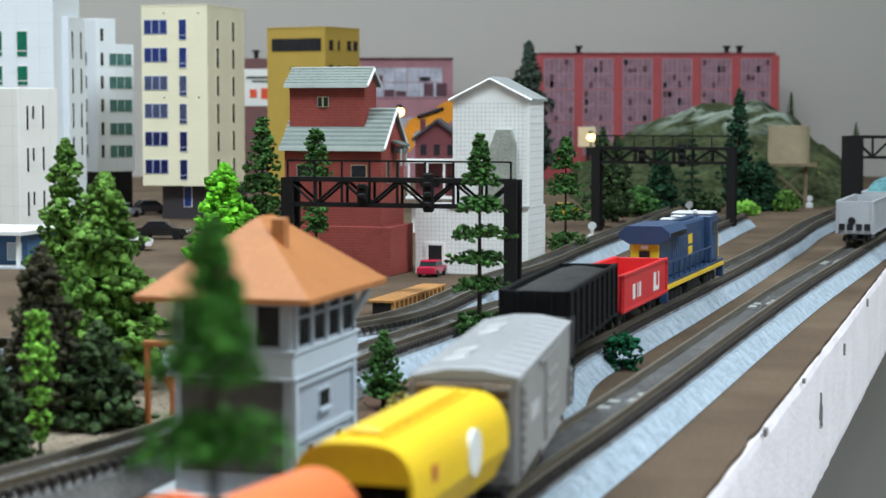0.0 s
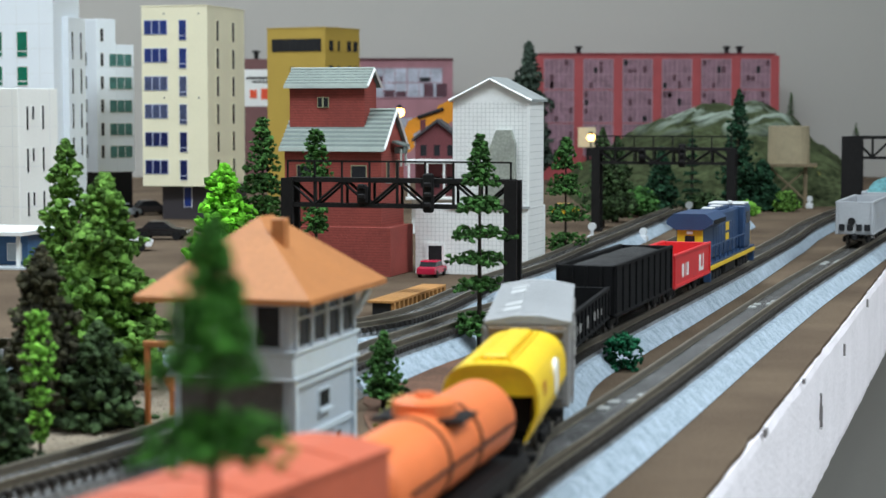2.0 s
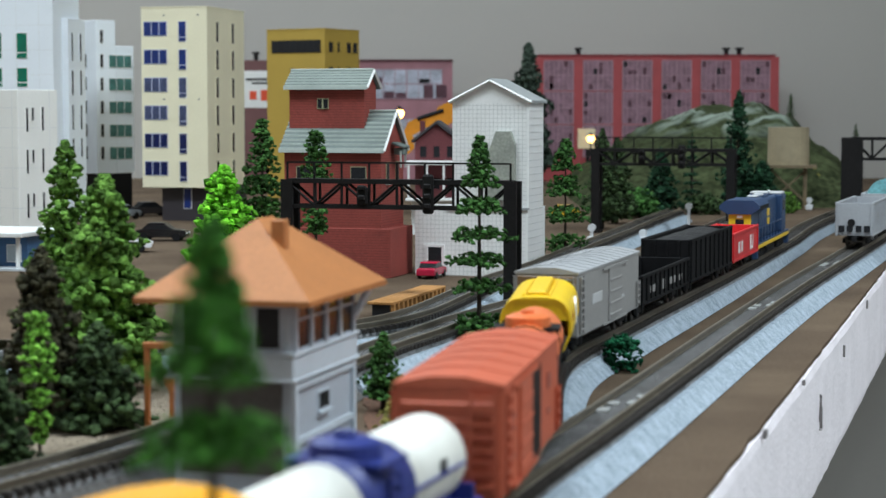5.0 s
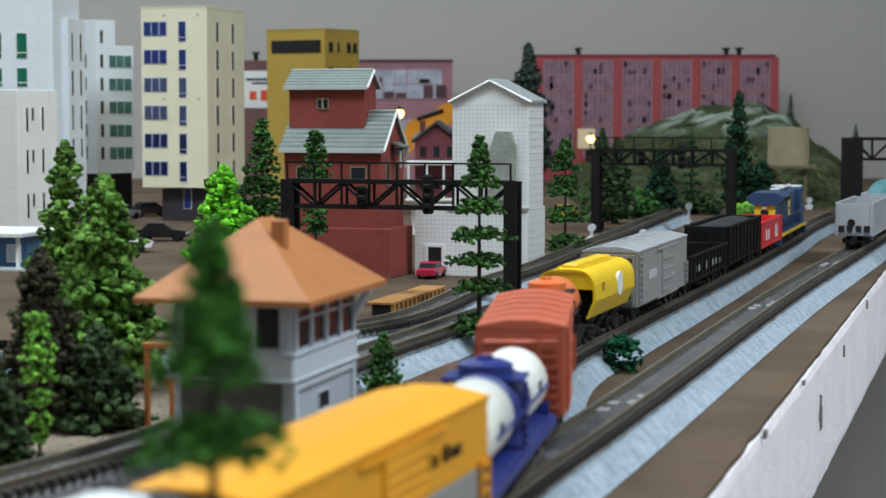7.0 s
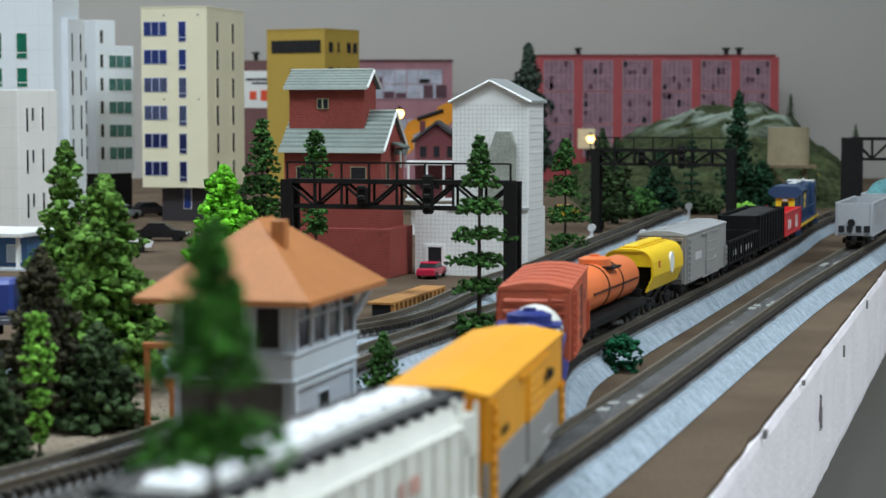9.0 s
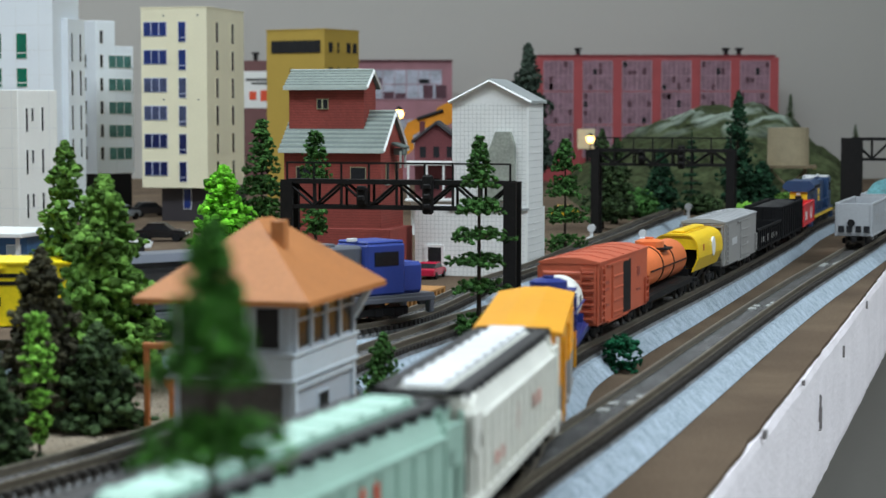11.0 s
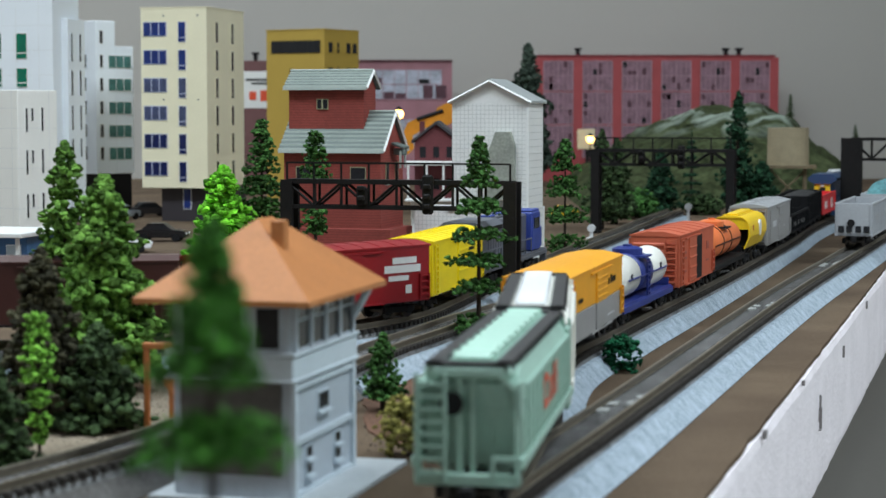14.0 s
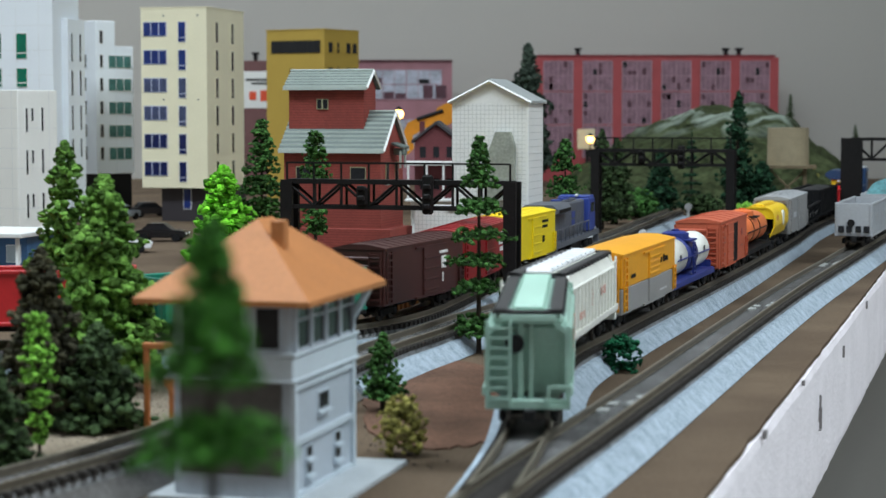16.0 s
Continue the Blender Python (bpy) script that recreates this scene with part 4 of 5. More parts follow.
MULL = mat("pale_mullion", (0.36, 0.22, 0.26), 0.7, 0.2, 60, 0)


def factory_window(root, x, z, w, h, rnd, y=0.0, glass=None):
    """A large industrial sash: frame, panes in a grid, mullions and some broken, dark panes."""
    wd = part("window", B((x, y - 0.2, z, w, 0.5, h)), glass or PURP, root)
    for k in range(7):
        part("mullion", B((x - w / 2 + k * w / 6, y - 0.5, z, 0.55 if k % 3 else 1.1, 0.3, h)), MULL, wd)
    for q in (0.0, 0.5, 1.0):
        part("mullion", B((x, y - 0.52, z + q * (h - 0.8), w, 0.3, 0.8)), MULL, wd)
    for k in range(4):
        bx, bz = rnd.randrange(6), rnd.randrange(4)
        part("broken_pane", B((x - w / 2 + (bx + 0.5) * w / 6, y - 0.45, z + bz * h / 4 + 0.8, w / 7, 0.3, h / rnd.choice((4.5, 5.5, 7)))), SOOT if k else GLASS, wd)


def back_facades():
    rnd = random.Random(5)
    r = building("factory_facade", 8, 1790, 0, "dusky pink card factory front with wide pale windows")
    part("wall", B((-43, 15, 0, 87, 30, 111.4, 0.3)), PINK, r)
    part("cornice", B((-43, 14, 111.2, 88, 32, 1.6, 0.3)), mat("cornice_dark", (0.12, 0.05, 0.06)), r)
    factory_window(r, -42, 76, 66, 28, rnd, glass=PALE)
    factory_window(r, -42, 30, 66, 28, rnd, glass=PALE)
    part("opening", B((-22, -0.55, 77, 9, 0.5, 12), (-10, -0.55, 77, 10, 0.5, 12)), SOOT, r, "dark broken panes")
    r = building("factory_facade", -128, 1790, 0, "dark brick card factory front behind the billboard")
    part("wall", B((-40, 15, 0, 80, 30, 112, 0.3)), mat("facade_brown", (0.16, 0.07, 0.07)), r)
    part("vent", B((-47, 12, 112, 4, 4, 7, 0.5), (-47, 12, 118, 7, 7, 2, 0.5)), BLACK, r)
    r = building("billboard", -143, 1620, -6, "white roadside billboard with red emblem on dark posts", "billboard")
    part("panel", B((-15, 0, 70, 34, 1.5, 31, 0.2)), WHITE, r)
    part("lettering", B((-12, -0.9, 93, 22, 0.3, 1.8), (-10, -0.9, 90, 16, 0.3, 1.4)), BLACK, r, "illegible dark lines")
    part("emblem", B((-6, -0.9, 76, 9, 0.3, 9), (-17, -0.9, 77, 6, 0.3, 7)), mat("mark_red", (0.7, 0.08, 0.03)), r, "red emblem block")
    for x in (-26, -4):
        part("post", B((x, 1.5, 0, 2, 2, 72)), BLACK, r)
    r = building("factory_facade", 308, 1790, 0, "red card factory front with tall grimy windows")
    part("wall", B((-110, 15, 0, 220, 30, 116, 0.3)), REDC, r)
    part("cornice", B((-110, 14.5, 115.8, 221, 31, 1.6, 0.3)), mat("cornice_red", (0.20, 0.03, 0.04)), r)
    for k in range(6):
        x = -201 + k * 36.5
        for z, h in ((84, 28), (53, 30), (22, 30)):
            factory_window(r, x, z, 27, h, rnd)
    for k in range(7):
        part("pilaster", B((-219 + k * 36.4, -0.4, 0, 8, 1.4, 115, 0.2)), REDC, r)
    for x in (-182, -44, -32):
        part("vent", B((x, 12, 117, 4, 4, 6, 0.5), (x, 12, 122, 7, 7, 2, 0.5)), BLACK, r)


def gable(bm, x0, x1, y0, y1, ze, zr, t=1.2, over=2.0):
    """A pitched roof with its ridge along x."""
    ym = (y0 + y1) / 2
    for sd, ya in ((-1, y0), (1, y1)):
        k = (zr - ze) / abs(ym - ya)
        yo = ya + sd * over
        zo = ze - k * over
        a = [(x0 - over, yo, zo), (x1 + over, yo, zo), (x1 + over, ym, zr), (x0 - over, ym, zr)]
        lo = [bm.verts.new(p) for p in a]
        hi = [bm.verts.new((p[0], p[1], p[2] + t)) for p in a]
        bm.faces.new(lo)
        bm.faces.new(hi)
        for i in range(4):
            bm.faces.new((lo[i], lo[(i + 1) % 4], hi[(i + 1) % 4], hi[i]))
    bmesh.ops.recalc_face_normals(bm, faces=bm.faces)


def house_body(bm, x0, x1, y0, y1, z0, ze, zr):
    ym = (y0 + y1) / 2
    v = [bm.verts.new(p) for p in [(x0, y0, z0), (x1, y0, z0), (x1, y1, z0), (x0, y1, z0), (x0, y0, ze), (x1, y0, ze), (x1, y1, ze), (x0, y1, ze), (x0, ym, zr), (x1, ym, zr)]]
    for f in ((0, 1, 5, 4), (2, 3, 7, 6), (1, 2, 6, 9, 5), (3, 0, 4, 8, 7), (4, 5, 9, 8), (6, 7, 8, 9), (3, 2, 1, 0)):
        bm.faces.new([v[i] for i in f])
    bmesh.ops.recalc_face_normals(bm, faces=bm.faces)


def mill():
    r = building("brick_mill", -27, 890, -17, "red brick mill with slate roof and raised upper storey")
    olive = mat("trim_olive", (0.3, 0.3, 0.18))
    lower, upper = (-50, -2, 0, 33, 60.4, 76.4), (-50.5, -13, 8, 25, 89.4, 95.8)
    bm = bmesh.new()
    house_body(bm, -50, -2, 0, 33, 0, 60.4, 76.4)
    part("wall", bm, BRICK, r)
    bm = bmesh.new()
    gable(bm, *lower)
    part("roof", bm, SLATE, r)
    bm = bmesh.new()
    house_body(bm, -50.5, -13, 8, 25, 62, 89.4, 95.8)
    part("upper_wall", bm, BRICK, r)
    bm = bmesh.new()
    gable(bm, *upper)
    part("upper_roof", bm, SLATE, r)
    for (x0, x1, y0, y1, ze, zr), n in ((lower, 9), (upper, 6)):
        ym = (y0 + y1) / 2
        zo = ze - 2 * (zr - ze) / (ym - y0)
        for k in range(n):
            f = k / n
            for sd, ya in ((1, y0 - 2), (-1, y1 + 2)):
                part("shingle_course", B(((x0 + x1) / 2, ya + sd * f * (ym - y0 + 2) + sd * 0.5, zo + 1.1 + f * (zr - zo), x1 - x0 + 4.2, 1.0, 0.85)), SLATEL, r)
        part("ridge_cap", B(((x0 + x1) / 2, ym, zr + 0.9, x1 - x0 + 4.4, 1.6, 0.9, 0.2)), SLATEL, r)
        part("fascia", B(((x0 + x1) / 2, y0 - 2.3, zo - 0.3, x1 - x0 + 4.2, 0.5, 1.5)), SLATEL, r)
        for ya in (y0 - 2, y1 + 2):
            bm = bmesh.new()
            rod(bm, (x1 + 2.1, ya, zo + 0.5), (x1 + 2.1, ym, zr + 0.8), 0.75, 4)
            part("rake_board", bm, WHITE, r)
    for x0, x1, y0, y1, z0, z1 in ((-50, -2, 0, 33, 23, 60), (-50.5, -13, 8, 25, 62, 89)):
        bm = bmesh.new()
        z = z0 + 1.2
        while z < z1:
            box(bm, (x0 + x1) / 2, y0, z, x1 - x0, 0.12, 0.25)
            box(bm, x1, (y0 + y1) / 2, z, 0.12, y1 - y0, 0.25)
            z += 1.25
        tagged(part("mortar_course", bm, MORTAR, r), kind="stuff")
    part("base_block", B((-23.8, 16.5, 0, 52.8, 34, 23, 0.3)), BRICK, r)
    bm = bmesh.new()
    for k in range(18):
        box(bm, -23.8, -0.5, 1.2 + k * 1.25, 52.6, 0.12, 0.25)
    tagged(part("mortar_course", bm, MORTAR, r), kind="stuff")
    hood = part("canopy_vent", B((2.0, 17, 61, 6.5, 9, 1.2, 0.3, 0, 0, 18), (2.0, 17, 57, 5.0, 6, 3.2, 0.5)), SLATE, r, "grey lean-to hood on the gable")
    for y in (13.5, 20.5):
        part("bracket", B((3.2, y, 51, 0.8, 0.8, 8)), SLATEL, hood)
    for x in (-40, -13):
        pane_front(r, x, 45, 7, 6, GLASS, olive)
    for y in (9, 23):
        w = pane_side(r, y, 44, 3.4, 9, GLASS, olive, x=-2)
        part("sill", B((-1.4, y, 43.2, 1.2, 5.5, 0.9)), SLATEL, w)
    w = pane_front(r, -33.5, 78.5, 5, 4.2, GLASS, olive, y=8)
    part("mullion", B((-33.5, 7.4, 78.5, 0.7, 0.4, 5.0)), olive, w)


GJOINT = mat("tile_joint", (0.60, 0.62, 0.61), 0.8, 0.1, 60, 0)


def white_mill():
    r = building("grain_elevator", 39.1, 893, -17, "white gridded-wall grain elevator with gabled tower")
    part("lower_wall", B((-27.5, 17, 0, 55, 34, 32, 0.2)), GRIDW, r)
    bm = bmesh.new()
    w = 37
    extrude(bm, [(-w, 32), (0, 32), (0, 81.5), (-w / 2, 91), (-w, 81.5)], 2, 30)
    part("tower_wall", bm, GRIDW, r)
    bm = bmesh.new()
    extrude(bm, [(-w - 1.5, 81.2), (-w / 2, 91.4), (1.5, 81.2), (1.5, 82.4), (-w / 2, 92.8), (-w - 1.5, 82.4)], 0.5, 31.5)
    part("roof", bm, mat("roof_pale", (0.29, 0.31, 0.31)), r)
    w4 = pane_front(r, -45, 5.0, 6.5, 8, GLASS)
    part("casing", B((-45, -0.2, 13.4, 9, 0.9, 1.3), (-45, -0.2, 3.9, 9, 0.9, 1.3), (-49.2, -0.2, 4, 1.2, 0.9, 10), (-40.8, -0.2, 4, 1.2, 0.9, 10)), WHITE, w4)
    joints_front(r, -55, -1, 0, 32, 2.0, 0, 0.26, GJOINT)
    joints_front(r, -w, 0, 32, 81, 2.0, 2, 0.26, GJOINT)
    for sd in (-1, 1):
        bm = bmesh.new()
        rod(bm, (-w / 2, 0.6, 91.6), (-w / 2 + sd * (w / 2 + 1.5), 0.6, 81.6), 0.8, 4)
        part("rake_board", bm, WHITE, r)
    bm = bmesh.new()
    for i in range(24):
        box(bm, 0, 16, 1.5 + i * 3.3, 0.3, 28, 0.3)
    tagged(part("siding_course", bm, GJOINT, r), kind="stuff")
    part("ledge", B((-19, 0.4, 31.5, 39, 2.6, 1.0)), mat("roof_pale", (0.29, 0.31, 0.31)), r)
    bm = bmesh.new()
    extrude(bm, [(-20, 36), (-6, 36), (-6, 62), (-8, 68), (-15, 68), (-18, 60)], -1.5, 2)
    part("chute", bm, mat("chute_grey", (0.28, 0.30, 0.26), 0.7, 0.3), r, "grey-green cloth-covered chute")
    part("corner_board", B((-0.4, 0.4, 0, 1.2, 1.2, 32), (-0.4, 2.2, 32, 1.2, 1.2, 49)), GRIDW, r)


def signal_tower():
    r = building("signal_tower", -32.6, 408, -15, "grey wooden signal tower with orange hipped roof", "signal tower")
    w, d = 27.0, 43.0
    part("lower_wall", B((-w / 2, d / 2, 0, w, d, 26.6, 0.3)), GREYP, r)
    part("belt", B((-w / 2, d / 2, 26.6, w + 2.2, d + 2.2, 5.4, 0.4), (-w / 2, d / 2, 31.9, w + 3.0, d + 3.0, 0.9, 0.2), (-w / 2, d / 2, 26.2, w + 2.8, d + 2.8, 0.8, 0.2)), GREYL, r)
    part("upper_wall", B((-w / 2, d / 2, 32.6, w, d, 11.2, 0.3)), GREYP, r)
    bm = bmesh.new()
    o = 6.5
    v = [bm.verts.new(p) for p in [(-w - o, -o, 43.2), (o, -o, 43.2), (o, d + o, 43.2), (-w - o, d + o, 43.2), (-w - o, -o, 44.4), (o, -o, 44.4), (o, d + o, 44.4), (-w - o, d + o, 44.4), (-w / 2, 17, 60.5), (-w / 2, d - 17, 60.5)]]
    for f in ((3, 2, 1, 0), (0, 1, 5, 4), (1, 2, 6, 5), (2, 3, 7, 6), (3, 0, 4, 7), (4, 5, 8), (5, 6, 9, 8), (6, 7, 9), (7, 4, 8, 9)):
        bm.faces.new([v[i] for i in f])
    bmesh.ops.recalc_face_normals(bm, faces=bm.faces)
    part("roof", bm, ROOF_O, r)
    part("chimney", B((-7, 13, 50, 3.2, 3.2, 10.5, 0.3)), ROOF_O, r)
    for k in range(4):
        w4 = pane_side(r, 6.4 + k * 10.2, 33.0, 8.2, 9.4, GLASS, GREYP)
        part("mullion", B((0.62, 6.4 + k * 10.2, 39.2, 0.4, 8.2, 0.5)), GREYP, w4)
    for k in range(3):
        pane_front(r, -w + 5 + k * 8.5, 33.2, 5, 8.6, GLASS, GREYP)
    for k in range(5):
        part("post", B((0.5, 1.3 + k * 10.1, 32.6, 1.2, 1.4, 11)), GREYP, r)
    bm = bmesh.new()
    rod(bm, (0.8, d - 1.2, 36.5), (4.6, d - 1.2, 43.0), 0.9, 6)
    part("bracket", bm, GREYL, r, "slanting eave bracket")
    for y in (1, d - 1):
        part("corner_board", B((0.5, y, 0.5, 1.0, 2.0, 26)), GREYL, r)
    for z in (0.6, 12.4, 24.4):
        part("wall_board", B((0.45, d / 2, z, 0.8, d - 4.2, 1.3)), GREYL, r)
    for y, z, q, h in ((21, 17.6, 6.5, 3.6), (11, 8.3, 3.2, 2.2), (11, 4.6, 3.2, 2.2), (31, 8.3, 3.2, 2.2), (31, 4.6, 3.2, 2.2)):
        w4 = pane_side(r, y, z, q, h, GLASS, GREYL)
        part("sill", B((0.7, y, z - 0.7, 1.2, q + 1.8, 0.6)), GREYL, w4)
    # Dark panel on the front wall: shade below the overhang, put into colour.
    part("front_recess", B((-w / 2, -0.3, 6, w - 4, 1.0, 20)), GREY_SHADE, r, "dark panel standing for shade on the front wall")
    part("pad", B((-w / 2 + 3, d / 2 + 3, 0.05, w + 16, d + 12, 1.0)), PAD, r)


def truss(name, xa, ya, xb, yb, top, depth, label, posts=(True, True), rail=True, leg=3.4, post_w=5.0):
    global K
    K = 0.001 * deep(ya)
    r = thing(name, P(xa, ya, 0, math.degrees(math.atan2(yb - ya, xb - xa))), label, "signal bridge", "signal bridges")
    L = math.hypot(xb - xa, yb - ya)
    z0, z1 = top - depth, top
    bm = bmesh.new()
    for y in (-3, 3):
        box(bm, L / 2, y, z1 - 1.6, L, 1.4, 1.6)
        box(bm, L / 2, y, z0, L, 1.4, 1.6)
        n = int(L / 11)
        for i in range(n):
            x0, x1 = i * L / n, (i + 1) * L / n
            a, b = ((x0, z0 + 1), (x1, z1 - 1)) if i % 2 else ((x0, z1 - 1), (x1, z0 + 1))
            rod(bm, (a[0], y, a[1]), (b[0], y, b[1]), 0.6, 5)
            box(bm, x0, y, z0, 0.9, 0.9, depth)
    box(bm, L / 2, 0, z1 - 0.2, L, 7, 0.5)
    part("beam", bm, GANTRY, r)
    if rail:
        bm = bmesh.new()
        n = int(L / 11)
        for i in range(n + 1):
            box(bm, i * L / n, -3, z1, 0.7, 0.7, 7)
        box(bm, L / 2, -3, z1 + 6.5, L, 0.7, 0.7)
        part("handrail", bm, GANTRY, r)
    for q, low, k in ((0.35, 1.5, 0.5), (0.645, -1.5, 1.0)):
        head = part("signal_head", B((L * q, -4.6, z0 + low, 4.6, 2, (depth + 4) * k, 0.8)), GANTRY, r)
        for i in range(3 if k == 1 else 2):
            part("visor", B((L * q, -6.0, z0 + low + 2 + i * 3.9, 3.0, 1.8, 2.2, 0.5)), GANTRY, head)
    for on, x in zip(posts, (0, L)):
        if on:
            for y in (-leg, leg):
                part("post", B((x, y, 0, post_w, 1.8, z1)), GANTRY, r)
            for i in range(5):
                bm = bmesh.new()
                rod(bm, (x, -leg, i * z1 / 5), (x, leg, (i + 1) * z1 / 5), 0.6, 5)
                rod(bm, (x, leg, i * z1 / 5), (x, -leg, (i + 1) * z1 / 5), 0.6, 5)
                part("brace", bm, GANTRY, r)
            part("foot", B((x, 0, 0, 5.4, 2 * leg + 3.2, 2)), GANTRY, r)
    return r


def water_tower():
    r = building("water_tower", 248.5, 1385, -10, "tan plank water tower on timber legs", "water tower")
    bm = bmesh.new()
    rod(bm, (0, 0, 32), (0, 0, 59), 15, 20, 14.5)
    part("tank", bm, mat("tank_tan", (0.30, 0.25, 0.16), 0.8, 0.2, 60, 0.3), r)
    tim = mat("timber", (0.16, 0.12, 0.07), 0.8, 0.3, 60, 0.3)
    part("deck", B((0, 0, 30, 40, 34, 2)), tim, r)
    for x in (-12, 12):
        for y in (-11, 11):
            bm = bmesh.new()
            rod(bm, (x, y, 0), (x, y, 30), 1.5, 6)
            part("leg", bm, tim, r)
    bm = bmesh.new()
    rod(bm, (-12, -11, 6), (12, -11, 28), 0.8, 5)
    rod(bm, (12, -11, 6), (-12, -11, 28), 0.8, 5)
    part("brace", bm, tim, r)


def hill():
    global K
    K = 0.001
    m = mat("hill_green", (0.052, 0.064, 0.030), 0.95, 0.6, 38, 0.9, 0, 0.05, 160, 0, (0.004, 0.007, 0.003))
    nt = m.node_tree
    base = nt.nodes["Principled BSDF"]
    rock = nt.nodes.new("ShaderNodeTexNoise")
    rock.inputs["Scale"].default_value, rock.inputs["Detail"].default_value, rock.inputs["Distortion"].default_value = 26.0, 8.0, 0.6
    co = nt.nodes.new("ShaderNodeTexCoord")
    nt.links.new(co.outputs["Object"], rock.inputs["Vector"])
    edge = nt.nodes.new("ShaderNodeMapRange")
    edge.inputs["From Min"].default_value, edge.inputs["From Max"].default_value = 0.46, 0.60
    nt.links.new(rock.outputs["Fac"], edge.inputs["Value"])
    mx = nt.nodes.new("ShaderNodeMix")
    mx.data_type = "RGBA"
    mx.inputs["B"].default_value = (0.27, 0.32, 0.27, 1)
    height = nt.nodes.new("ShaderNodeSeparateXYZ")
    nt.links.new(co.outputs["Object"], height.inputs[0])
    high = nt.nodes.new("ShaderNodeMapRange")
    high.inputs["From Min"].default_value, high.inputs["From Max"].default_value = 0.062, 0.082
    nt.links.new(height.outputs["Z"], high.inputs["Value"])
    scree = nt.nodes.new("ShaderNodeMath")
    scree.operation = "MULTIPLY"
    nt.links.new(edge.outputs["Result"], scree.inputs[0])
    nt.links.new(high.outputs["Result"], scree.inputs[1])
    nt.links.new(scree.outputs[0], mx.inputs["Factor"])
    nt.links.new(base.inputs["Base Color"].links[0].from_socket, mx.inputs["A"])
    nt.links.new(mx.outputs["Result"], base.inputs["Base Color"])
    bm = bmesh.new()
    g = []
    nx, ny = 60, 30
    for j in range(ny + 1):
        row = []
        for i in range(nx + 1):
            x, y = 70 + i * 270 / nx, 1390 + j * 380 / ny
            u = (x - 250) / (150 if x < 250 else 74)
            v = (y - 1580) / 178
            k = max(0, 1 - abs(u) ** 1.8) * max(0, 1 - v * v)
            z = 74 * k ** 0.8 + 7 * noise.noise((x * 0.04, y * 0.03, 0)) * min(1, 6 * k) + 3 * noise.noise((x * 0.12, y * 0.1, 5)) * min(1, 6 * k)
            row.append(bm.verts.new((x * deep(y), y * deep(y), (z if k > 0.004 else -3) * deep(y))))
        g.append(row)
    for a, b in zip(g, g[1:]):
        for i in range(nx):
            bm.faces.new((a[i], a[i + 1], b[i + 1], b[i]))
    tagged(part("hill", bm, m, smooth=True), "grass-covered model hill with pale rocky streak", "hill", kind="structure")


cream_tower()
white_towers()
ochre_block()
back_facades()
mill()
white_mill()
signal_tower()
truss("signal_bridge", -61.9, 777, 27.0, 748, 51.8, 11.6, "black lattice signal bridge over the tracks")
truss("signal_bridge", 93, 1165, 171, 1140, 51, 10, "black lattice signal bridge over the tracks")
truss("signal_bridge", 253, 1190, 345, 1160, 57, 14, "broad black lattice signal bridge over the edge track", rail=False, leg=3.4, post_w=12.5)
water_tower()
hill()


# ---------- trees ----------
LEAF = {
    "mid": leafy("leaf_mid", (0.11, 0.22, 0.04), (0.025, 0.075, 0.012)), "dark": leafy("leaf_dark", (0.042, 0.072, 0.028), (0.012, 0.022, 0.008)),
    "bright": leafy("leaf_bright", (0.15, 0.46, 0.03), (0.06, 0.25, 0.01)), "pine": leafy("leaf_pine", (0.045, 0.12, 0.028), (0.012, 0.035, 0.009)),
    "olive": leafy("leaf_olive", (0.24, 0.22, 0.06), (0.10, 0.09, 0.02)), "bottle": leafy("leaf_bottle", (0.014, 0.045, 0.022), (0.004, 0.014, 0.007)),
    "bush": leafy("leaf_bush", (0.012, 0.10, 0.045), (0.004, 0.035, 0.015)), "near": leafy("leaf_near", (0.052, 0.17, 0.026), (0.02, 0.07, 0.01)), "brown": leafy("leaf_brown", (0.052, 0.05, 0.028), (0.015, 0.016, 0.008)), "lime": leafy("leaf_lime", (0.19, 0.42, 0.06), (0.07, 0.18, 0.025)), "frost": leafy("leaf_frost", (0.06, 0.085, 0.065), (0.015, 0.025, 0.018)),
}
BARK = mat("bark", (0.035, 0.024, 0.017), 0.9, 0.4, 200, 0.6)


def ico():
    bm = bmesh.new()
    bmesh.ops.create_icosphere(bm, subdivisions=1, radius=1.0)
    vs = np.array([v.co[:] for v in bm.verts])
    fs = np.array([[v.index for v in f.verts] for f in bm.faces])
    bm.free()
    return vs, fs


ICO_V, ICO_F = ico()


class Crown:
    """Gathers many small ragged leaf clumps into one mesh."""

    def __init__(self, seed):
        self.rng, self.v, self.f, self.n = np.random.default_rng(seed), [], [], 0

    def clump(self, x, y, z, r):
        a, b = self.rng.uniform(0, 6.28, 2)
        ca, sa, cb, sb = math.cos(a), math.sin(a), math.cos(b), math.sin(b)
        m = np.array([[ca, -sa, 0], [sa, ca, 0], [0, 0, 1]]) @ np.array([[1, 0, 0], [0, cb, -sb], [0, sb, cb]])
        stretch = self.rng.uniform(0.55, 1.35, 3)
        v = (ICO_V * stretch * self.rng.uniform(0.5, 1.35, (len(ICO_V), 1))) @ m.T * r
        self.v.append(v * (1, 1, 0.85) + (x, y, z))
        self.f.append(ICO_F + self.n)
        self.n += len(ICO_V)

    def link(self, material, parent):
        me = bpy.data.meshes.new("crown")
        me.from_pydata((np.concatenate(self.v) * K).tolist(), [], np.concatenate(self.f).tolist())
        me.materials.append(material)
        ob = new("crown", me)
        ob.parent = parent
        return ob


